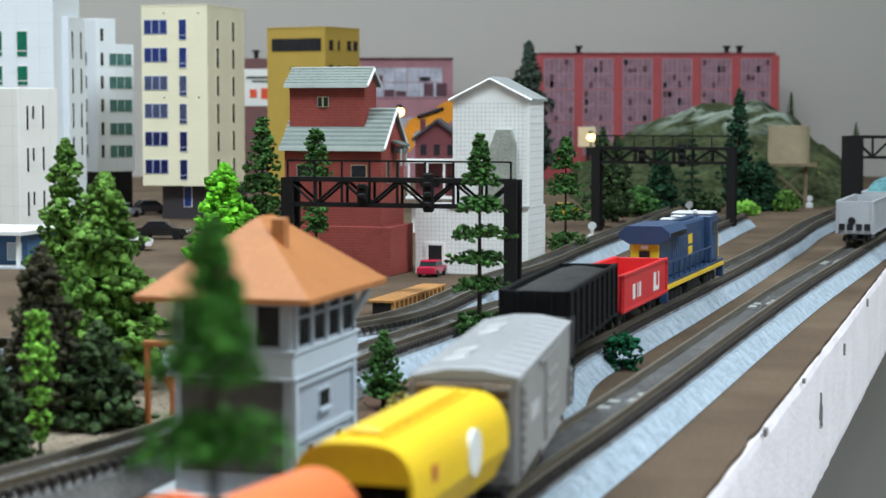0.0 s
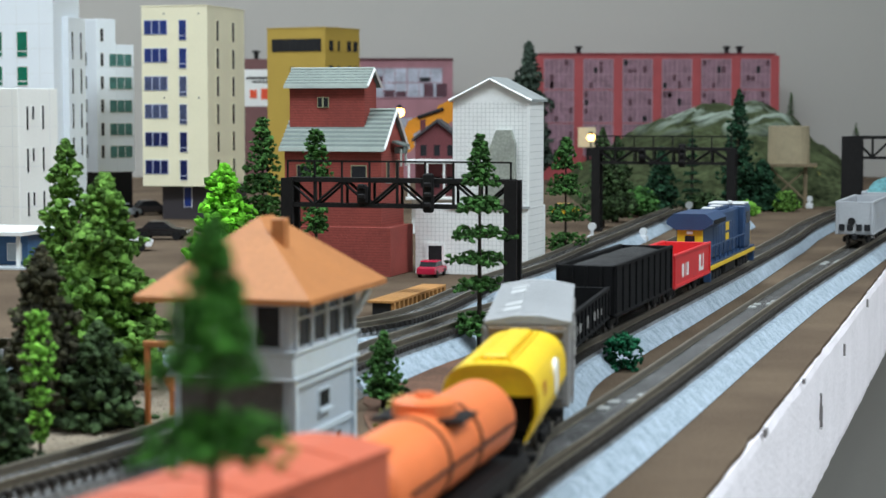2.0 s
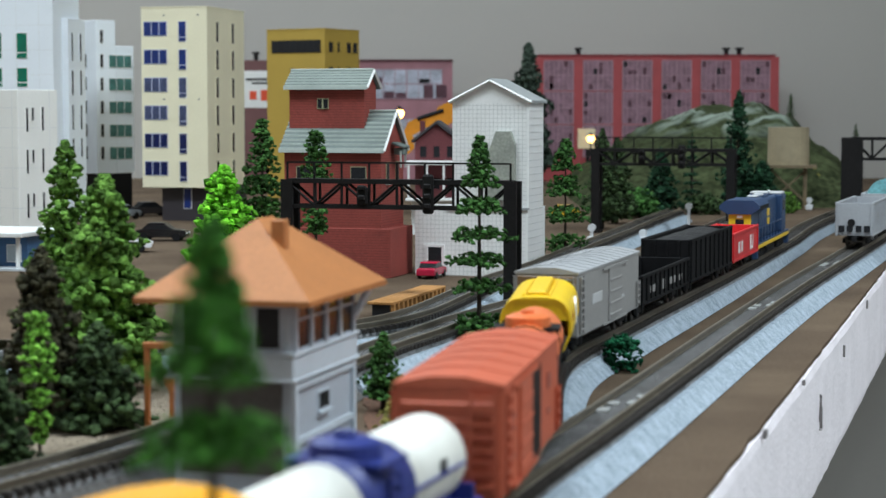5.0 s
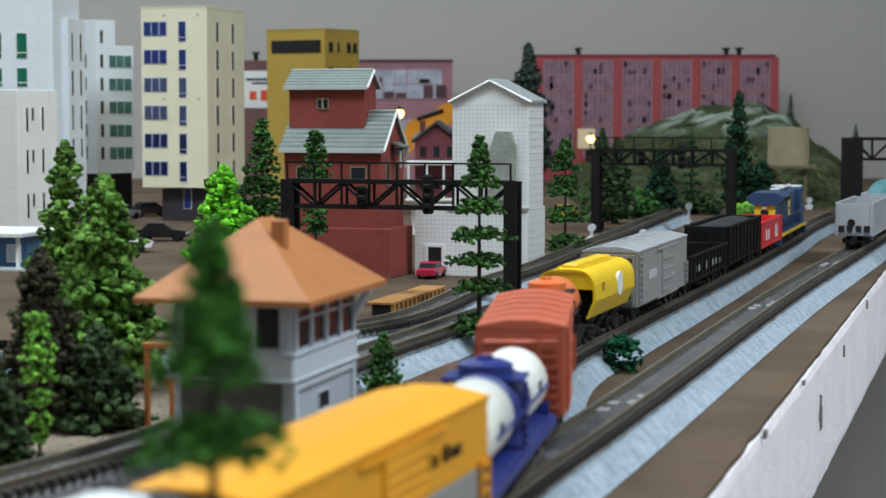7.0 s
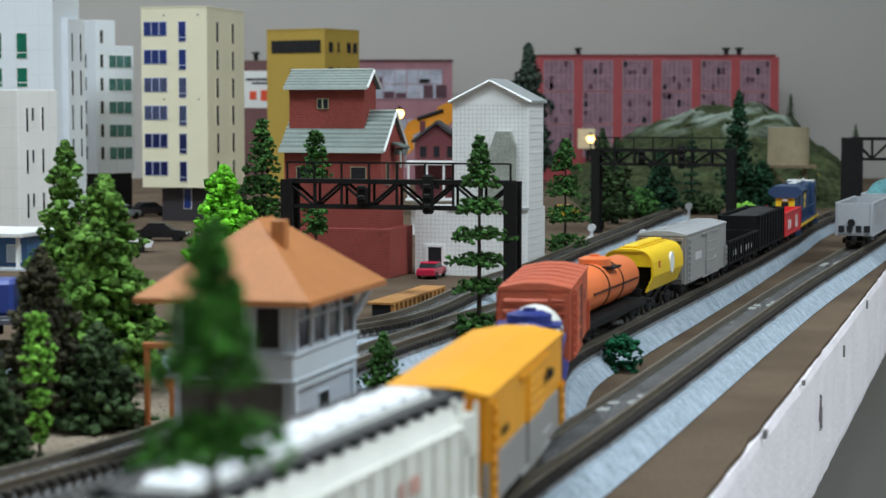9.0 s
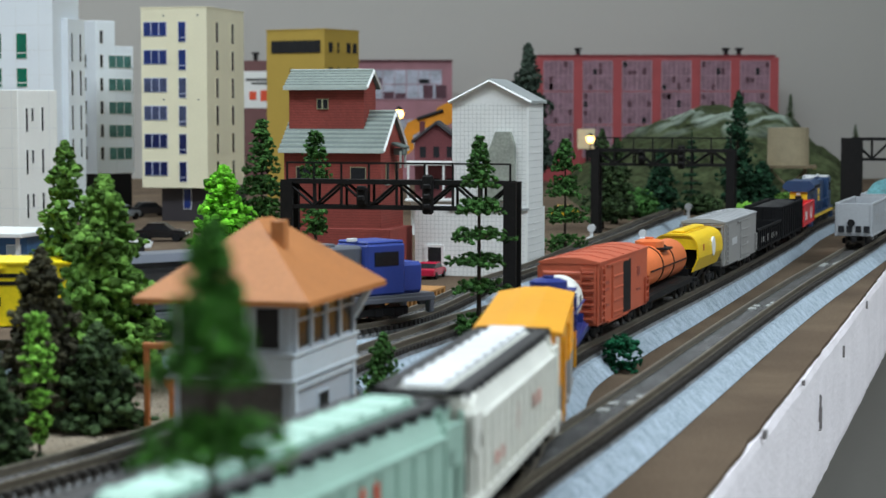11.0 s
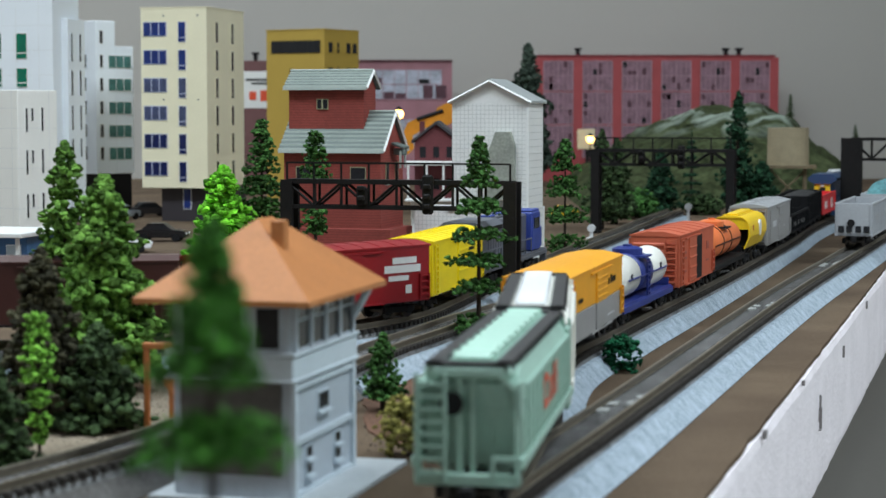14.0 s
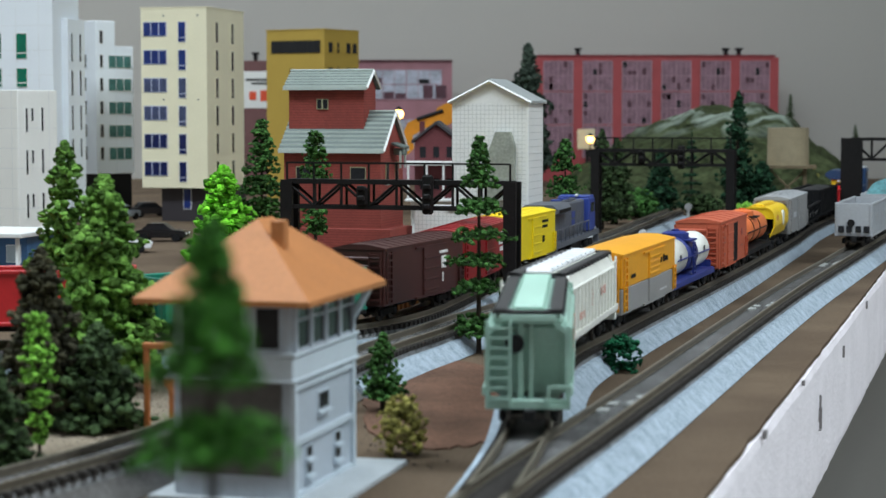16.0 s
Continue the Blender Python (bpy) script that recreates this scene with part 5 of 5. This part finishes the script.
def tree(x, y, height, width, leaf, seed, kind="cone", label="", n=220, clear=0.1, name="tree"):
    rnd = random.Random(seed)
    global K
    K = 0.001 * deep(y)
    r = thing(name, P(x, y), label, "tree" if name == "tree" else name, "model trees")
    if name == "tree":
        bm = bmesh.new()
        rod(bm, (0, 0, 0), (0, 0, height * 0.9), max(0.9, height * 0.022), 8, 0.4)
        for i in range(10):
            z = height * (clear + 0.08 + 0.07 * i)
            a = rnd.uniform(0, 6.28)
            q = width * 0.35 * (1 - z / height)
            rod(bm, (0, 0, z), (q * math.cos(a), q * math.sin(a), z + 1), 0.5, 5, 0.25)
        part("trunk", bm, BARK, r, "dark brown trunk")
    c = Crown(seed)
    if kind == "cone":
        for i in range(int(n * 4.5)):
            f = rnd.random() ** 1.25
            z = height * (clear + (1 - clear) * f)
            rr = width / 2 * (1 - f) ** 0.6 * min(1, 0.6 + 3 * f) * rnd.uniform(0.35, 1.1) * (1 + 0.2 * math.sin(f * 28 + seed))
            a = rnd.uniform(0, 6.283)
            rr *= 1 + 0.22 * math.sin(3 * a + f * 17 + seed)
            c.clump(rr * math.cos(a), rr * math.sin(a), z - 0.15 * rr, rnd.uniform(0.04, 0.085) * width * (1 - 0.4 * f))
    elif kind == "tier":
        tiers = 9
        for k in range(tiers):
            f = k / tiers
            zc = height * (clear + (0.98 - clear) * (f + rnd.uniform(-0.02, 0.02)))
            R = width / 2 * (1 - f) ** 0.55 * rnd.uniform(0.85, 1.12)
            for arm in range(7):
                a0, L = arm * 0.9 + rnd.uniform(-0.25, 0.25), R * rnd.uniform(0.7, 1.1)
                for i in range(max(4, int(n * 3.2 / tiers / 7))):
                    q = rnd.uniform(0.15, 1) * L
                    a = a0 + rnd.uniform(-0.35, 0.35)
                    c.clump(q * math.cos(a), q * math.sin(a), zc - 0.18 * q + rnd.uniform(-1, 1) * height * 0.014, rnd.uniform(0.035, 0.075) * width)
        for i in range(10):
            c.clump(0, 0, height * (0.92 + 0.01 * i), width * 0.035)
    else:
        for i in range(int(n * 3.5)):
            a, b, q = rnd.uniform(0, 6.283), rnd.uniform(-0.95, 1.57), rnd.uniform(0.45, 1)
            q *= 1 + 0.15 * math.sin(4 * a + seed) * math.cos(3 * b)
            c.clump(width / 2 * q * math.cos(a) * math.cos(b), width / 2 * q * math.sin(a) * math.cos(b), height * (0.42 + 0.55 * q * math.sin(b)), width * rnd.uniform(0.035, 0.075))
    c.link(leaf, r)
    return r


tree(-118, 600, 72, 27, LEAF["mid"], 2, label="slim mid-green model tree", n=260)
tree(-99, 560, 63, 33, LEAF["mid"], 1, label="bushy mid-green model tree", n=480)
tree(-105, 500, 47, 25, LEAF["brown"], 3, label="dark brownish-green model conifer", n=300)
tree(-102, 430, 30, 19, LEAF["dark"], 5, label="broad dark green model conifer beside the siding", n=300)
tree(-90, 496, 28, 24, LEAF["dark"], 6, label="low dark green model conifer beside the siding", n=240)
tree(-80, 699, 60, 34, LEAF["bright"], 7, label="vivid bright green model tree", n=340)
tree(76, 1720, 126, 44, LEAF["frost"], 12, label="frosted grey-green model fir by the back wall", n=420)
tree(207, 1350, 85, 26, LEAF["bottle"], 13, label="tall dark green model fir on the hill", n=300)
tree(172, 1330, 58, 16, LEAF["bottle"], 14, label="dark green model fir below the hill", n=220, kind="tier")
tree(99, 1195, 62, 22, LEAF["dark"], 15, label="dark green model tree near the bridge", n=260)
tree(112, 1240, 55, 26, LEAF["dark"], 16, label="broad dark green model tree near the bridge", n=260)
tree(150, 1325, 46, 26, LEAF["bottle"], 31, label="dark green model fir at the hill foot", n=220)
tree(224, 1350, 36, 30, LEAF["bottle"], 32, label="broad dark green model fir at the hill foot", n=220)
tree(285, 1580, 82, 15, LEAF["dark"], 17, label="dark green model fir behind the hill", n=180)
tree(330, 1540, 58, 12, LEAF["dark"], 22, label="small dark green model fir by the wall", n=140)
tree(-16.5, 525, 22, 12, LEAF["pine"], 18, label="small green model tree behind the tower", n=200, clear=0.2)


def tall_pine(x, y, label, trunk, whorls, leaf, seed, size):
    """A thin pine: bare trunk with whorls of foliage (low, high, width below, width above, clumps)."""
    global K
    K = 0.001 * deep(y)
    rnd = random.Random(seed)
    r = thing("tree", P(x, y), label, "tree", "model trees")
    bm = bmesh.new()
    rod(bm, (0, 0, 0), (0, 0, trunk), trunk * 0.0135, 8, 0.3)
    for z0, z1, w0, w1, n in whorls:
        for k in range(5):
            a = k * 1.26 + z0
            rod(bm, (0, 0, z0), (w0 * 0.36 * math.cos(a), w0 * 0.36 * math.sin(a), z0 + 0.6), 0.4, 5, 0.2)
    part("trunk", bm, BARK, r, "dark brown trunk")
    c = Crown(seed)
    for z0, z1, w0, w1, n in whorls:
        for i in range(n):
            f, a = rnd.random() ** 1.2, rnd.uniform(0, 6.283)
            rr = (w0 + (w1 - w0) * f) / 2 * rnd.uniform(0.2, 1.08) * (1 + 0.2 * math.sin(3 * a + z0))
            c.clump(rr * math.cos(a), rr * math.sin(a), z0 + (z1 - z0) * f - 0.1 * rr, size * rnd.uniform(0.7, 1.3))
    c.link(leaf, r)
    return r


tall_pine(-23, 190, "tall fresh green model pine beside the curved track", 72,
          ((61, 76.5, 11.8, 1.5, 640), (53.2, 57.2, 14, 11.5, 380), (40, 46, 14.5, 12, 300), (28, 35, 15, 12, 300)), LEAF["near"], 19, 0.58)
tall_pine(12, 640, "tiered green model pine with bare trunk between branches", 70,
          ((56.5, 72.5, 13, 2, 320), (48, 52.4, 17, 13, 190), (39, 42.6, 20, 17, 180), (30.5, 34, 19, 16, 180), (21.5, 25, 18, 16, 180), (7, 13.5, 18, 15, 240)), LEAF["pine"], 10, 0.9)
tall_pine(62, 975, "green tiered model tree beside the white elevator", 58,
          ((47, 62, 15, 3, 260), (34, 44, 20, 15, 220), (21, 29, 22, 18, 220), (6, 14.5, 25, 20, 240)), LEAF["pine"], 11, 1.05)
tall_pine(-57, 858, "dark green model tree before the mill", 66,
          ((48, 69.5, 15, 5, 330), (24, 36, 12, 10, 170)), LEAF["pine"], 9, 1.0)
tall_pine(-90.5, 960, "dark green model tree beside the mill", 68,
          ((47, 72.5, 18, 4, 380), (36, 45, 22, 16, 260), (24, 34, 24, 18, 260), (8, 20, 22, 18, 200)), LEAF["pine"], 8, 1.15)
tall_pine(-98, 462, "small bright green model tree with flat branch tufts", 32,
          ((28.5, 35, 6.5, 4, 110), (23.6, 27.4, 9, 7.5, 110), (18.4, 22.4, 9, 8, 110), (12.5, 16.4, 7.5, 6, 80), (7.6, 10.6, 6.5, 5.5, 70), (3.4, 6.4, 5, 4, 50)), LEAF["lime"], 4, 0.65)
tree(56, 598, 12, 14, LEAF["bush"], 20, "bush", "round dark green model bush", 90, name="bush")
tree(-10, 463, 15, 13, LEAF["olive"], 21, "bush", "round olive-yellow model bush", 110, name="bush")
for q, (x, y, h, w, m) in enumerate(((222, 1360, 22, 34, "bottle"), (238, 1345, 14, 24, "mid"), (275, 1440, 28, 30, "olive"), (180, 1330, 14, 30, "dark"), (130, 1290, 20, 34, "pine"), (205, 1300, 10, 18, "lime"))):
    tree(x, y, h, w, LEAF[m], 40 + q, "bush", "low clump of model shrubs at the hill foot", 110, name="shrub")


# ---------- small things ----------
def motor_car(x, y, rz, m, label):
    r = thing("car", pose(0.001 * x * deep(y), 0.001 * y * deep(y), 0, 0, 0, rz), label, "car", "parked cars")
    bm = bmesh.new()
    extrude(bm, [(-15, 2.2), (15, 2.2), (15.3, 5), (13.8, 6.2), (7.5, 6.8), (-12, 6.9), (-15, 6.0)], -6, 6)
    bmesh.ops.bevel(bm, geom=list(bm.edges), offset=0.5, segments=2, affect="EDGES")
    part("body", bm, m, r)
    bm = bmesh.new()
    extrude(bm, [(-11.5, 6.5), (7.5, 6.5), (2.5, 9.9), (-7.5, 9.9)], -5.3, 5.3)
    part("cabin", bm, GLASS, r)
    bm = bmesh.new()
    extrude(bm, [(-8, 9.7), (3, 9.7), (2, 10.5), (-7, 10.5)], -5.4, 5.4)
    part("roof", bm, m, r)
    for wx in (-9.3, 9.3):
        for sd in (-1, 1):
            bm = bmesh.new()
            rod(bm, (wx, sd * 4.6, 2.4), (wx, sd * 6.2, 2.4), 2.4, 14)
            part("wheel", bm, BLACK, r)
    for sd in (-1, 1):
        part("headlight", B((15.2, sd * 4, 4.2, 0.5, 2.2, 1.2)), WHITE, r)


K = 0.0012
motor_car(-162, 1105, -4, paint("auto_black", (0.012, 0.012, 0.013), 0.25), "black toy sedan on the car park")
motor_car(-172, 1030, 6, paint("auto_white", (0.82, 0.83, 0.84), 0.25), "white toy coupe on the car park")
motor_car(-183, 1012, 10, paint("auto_red", (0.6, 0.03, 0.04), 0.25), "red toy car beside the white coupe")
motor_car(-215, 1280, 60, paint("auto_silver", (0.34, 0.38, 0.42), 0.25), "silver toy car near the office block")
motor_car(-200, 1310, 30, paint("auto_dark", (0.04, 0.035, 0.035), 0.25), "dark toy car near the office block")
motor_car(-205, 1000, 20, paint("auto_red", (0.6, 0.03, 0.04), 0.25), "red toy car beside the shop")
K = 0.00085
motor_car(-5.5, 893, 75, paint("auto_crimson", (0.45, 0.015, 0.05), 0.25), "crimson toy car beside the loading dock")
K = 0.001
motor_car(83, 1302, 60, paint("auto_yellow", (0.75, 0.45, 0.02), 0.3), "yellow toy truck behind the trees")


def loading_dock():
    r = thing("loading_dock", P(-16.0, 874, 0, 74), "amber wooden loading dock on short dark posts", "loading dock")
    wood = mat("dock_wood", (0.40, 0.19, 0.055), 0.7, 0.25, 60, 0.2)
    for k in range(4):
        part("plank", B((0, -4.5 + k * 3, 5.6, 84, 2.8, 1.2, 0.2)), wood, r)
    for k in range(13):
        part("post", B((-40 + k * 6.6, -5.4, 0.2, 2.6, 1.4, 5.6)), wood, r)
    # Near-black filler under the planks, painting the shade inside the dock.
    part("shadow_board", B((0, 0, 0.2, 82, 8, 5.3)), GLASS, r, "dark block standing for shade between the posts")


loading_dock()


def red_house():
    r = building("house", -17, 1150, -4, "dark maroon two-storey house with white porch roof", "house")
    wall = mat("house_maroon", (0.13, 0.03, 0.035), 0.8, 0.2)
    bm = bmesh.new()
    extrude(bm, [(0, 20), (26, 20), (26, 56), (13, 66), (0, 56)], 0, 34)
    part("wall", bm, wall, r)
    bm = bmesh.new()
    extrude(bm, [(-2, 55), (13, 66.5), (28, 55), (28, 56.6), (13, 68.4), (-2, 56.6)], -2, 36)
    part("roof", bm, mat("house_roof", (0.05, 0.045, 0.05), 0.8), r)
    part("lower_wall", B((13, 17, 0, 30, 36, 21)), GRIDW, r, "white ground floor")
    part("porch_roof", B((13, -5, 42, 36, 12, 2.4, 0.3)), WHITE, r)
    part("porch_floor", B((13, -5, 20.5, 36, 12, 1.6, 0.3)), WHITE, r)
    for x in (-3, 8, 18, 29):
        part("porch_post", B((x, -10, 21, 1.2, 1.2, 21)), WHITE, r)
    for x in (5, 13, 21):
        pane_front(r, x, 46, 3.6, 6.5, GLASS, wall)
        pane_front(r, x, 27, 3.6, 6.5, GLASS, wall)
    part("chimney", B((4, 8, 60, 3, 3, 8)), wall, r)


red_house()


def excavator():
    r = building("excavator", -4, 1330, 0, "orange toy excavator with raised boom", "excavator")
    m = mat("digger_orange", (0.62, 0.24, 0.015), 0.45, 0.15)
    part("track_frame", B((-12, 0, 0, 6, 40, 10, 3), (12, 0, 0, 6, 40, 10, 3)), BLACK, r)
    part("cab", B((0, 2, 10, 24, 34, 40, 2)), m, r)
    bm = bmesh.new()
    extrude(bm, [(-24, 56), (-20, 64), (-6, 70), (8, 72), (8, 62), (-8, 60), (-18, 54)], -3, 3)
    part("boom", bm, m, r)
    bm = bmesh.new()
    extrude(bm, [(-2, 68), (0, 74), (12, 80), (16, 74), (12, 64), (6, 62)], -2.4, 2.4)
    part("arm", bm, m, r)
    bm = bmesh.new()
    rod(bm, (-14, -3.4, 66), (4, -3.4, 72), 1.3, 8)
    part("ram", bm, BLACK, r)
    bm = bmesh.new()
    extrude(bm, [(-28, 44), (-24, 58), (-17, 55), (-16, 46), (-20, 42)], -5, 5)
    part("bucket", bm, m, r)


excavator()


def lit_lamp(x, y, h, label):
    global K
    K = 0.001 * deep(y)
    r = thing("street_lamp", P(x, y), label, "street lamp", "street lamps")
    bm = bmesh.new()
    rod(bm, (0, 0, 0), (0, 0, h), 0.9, 8, 0.6)
    part("pole", bm, BLACK, r)
    bm = bmesh.new()
    bmesh.ops.create_icosphere(bm, subdivisions=2, radius=3.4, matrix=Matrix.Translation((0, 0, h + 2)))
    part("bulb", bm, mat("warm_bulb", (1.0, 0.50, 0.12), 0.4, 0.02, 60, 0, emit=9.0), r, "glowing warm bulb", smooth=True)
    bm = bmesh.new()
    rod(bm, (0, 0, h + 4.6), (0, 0, h + 7), 3, 10, 0.6)
    part("cap", bm, BLACK, r)


lit_lamp(-28.5, 1240, 69, "glowing warm street lamp behind the mill")
lit_lamp(124, 1620, 42, "glowing warm lamp before the red factory")
r = building("lit_sign", 140, 1640, 0, "white framed sign lit by the warm lamp", "sign")
part("panel", B((-18, 0, 35, 15, 1.5, 17, 0.3)), mat("sign_cream", (0.7, 0.6, 0.4)), r)
part("post", B((-17, 1.6, 0, 3, 2, 40)), BLACK, r)


def track_signal(x, y, h):
    r = building("track_signal", x, y, -17, "small silver track-side signal post", "signal")
    sv = mat("silver_plastic", (0.62, 0.64, 0.66), 0.3, 0.05, 60, 0.0)
    part("base", B((0, 0, 0, 5, 5, 4, 0.6)), sv, r)
    bm = bmesh.new()
    rod(bm, (0, 0, 3), (0, 0, h), 0.9, 8)
    part("mast", bm, sv, r)
    bm = bmesh.new()
    rod(bm, (0, -1.2, h), (0, 1.2, h), 2.2, 14)
    part("head", bm, sv, r)


track_signal(149, 1165, 16)
track_signal(84, 1085, 9)
track_signal(113, 1085, 6)
track_signal(262, 1375, 7)


def stair_frame():
    r = building("stair_frame", -77, 496, -15, "orange timber stair frame beside the signal tower", "stairs")
    for x in (0, 7):
        part("post", B((x, 0, 0, 1.4, 1.4, 22, 0.2)), WOODO, r)
    part("top_rail", B((3.5, 0, 21.6, 9, 1.6, 1.6, 0.2)), WOODO, r)
    part("bottom_rail", B((5.5, 0, 0.4, 12, 1.6, 1.4, 0.2)), WOODO, r)
    bm = bmesh.new()
    rod(bm, (5, 0, 14), (11, 0, 4), 0.9, 6)
    part("brace", bm, WOODO, r)


stair_frame()

K = 0.001


def ground_cover():
    """Loose gravel, the red-brown earth beside the curve and crumbs on the bare sheet."""
    rnd = random.Random(77)
    bm = bmesh.new()
    n = 120
    ring = []
    for k in range(n):
        a = 6.2832 * k / n
        q = 1 + 0.14 * noise.noise((2 * math.cos(a), 2 * math.sin(a), 1)) + 0.05 * noise.noise((9 * math.cos(a), 9 * math.sin(a), 4))
        ring.append((-2 + 24 * q * math.cos(a), 598 + 92 * q * math.sin(a)))
    flat(bm, ring, 0.05, 0.45)
    tagged(part("earth_patch", bm, mat("earth_red", (0.150, 0.080, 0.054), 0.95, 0.35, 30, 0.9, 0, 0.1, 1100, 0, (0.095, 0.060, 0.043))), "red-brown earth beside the curved track", "ground", kind="structure")
    # Beige grit, its colour also lightened to stand for light the trees block.
    bm = bmesh.new()
    flat(bm, [(-118 + 30 * f + 3 * rnd.uniform(-1, 1), 470 + 240 * f) for f in (0, 0.2, 0.4, 0.6, 0.8, 1)] + [(-64 + 40 * f + 3 * rnd.uniform(-1, 1), 470 + 240 * f) for f in (1, 0.8, 0.6, 0.4, 0.2, 0)], 0.04, 0.3)
    tagged(part("earth_patch", bm, mat("earth_pale", (0.26, 0.215, 0.16), 0.95, 0.3, 40, 0.9, 0, 0.1, 1000, 0, (0.17, 0.135, 0.10))), "pale gritty earth under the trees, lightened against their shade", "ground", kind="structure")
    bm = bmesh.new()
    flat(bm, [(-66, 452), (-36, 446), (-33, 478), (-48, 486), (-68, 480)], 0.05, 0.5)
    tagged(part("earth_patch", bm, mat("earth_red", (0.155, 0.075, 0.05))), "red-brown earth before the signal tower", "ground", kind="structure")
    tagged(part("card_scrap", B((0, 0, 0, 20, 15, 1.2, 0.3)), mat("scrap_pale", (0.62, 0.70, 0.66), 0.7, 0.1), at=P(-52, 452, 0.5, -20)), "pale mint card scrap lying on the earth", "card scrap")
    pale, dark = mat("gravel_pale", (0.30, 0.26, 0.20), 0.9, 0.4, 300, 0.3), mat("crumb_dark", (0.05, 0.04, 0.03), 0.9, 0.4, 300, 0.3)
    for name, m, count, size, areas in (("gravel", pale, 2600, 0.55, ((-112, -52, 440, 640), (-130, -40, 640, 720))), ("crumbs", dark, 260, 0.45, ((-60, 10, 470, 720), (-60, 0, 480, 560), (-100, -50, 450, 640)))):
        c = Crown(len(name))
        for i in range(count):
            x0, x1, y0, y1 = areas[i % len(areas)]
            x, y = rnd.uniform(x0, x1), rnd.uniform(y0, y1)
            c.clump(min(x, 38 + (y - 413) * 0.304), y, 0.2, size * rnd.uniform(0.4, 1.3))
        me = bpy.data.meshes.new(name)
        me.from_pydata((np.concatenate(c.v) * K).tolist(), [], np.concatenate(c.f).tolist())
        me.materials.append(m)
        tagged(new(name, me), "loose fine " + name + " strewn on the brown ground", name, kind="stuff")


ground_cover()
motions()
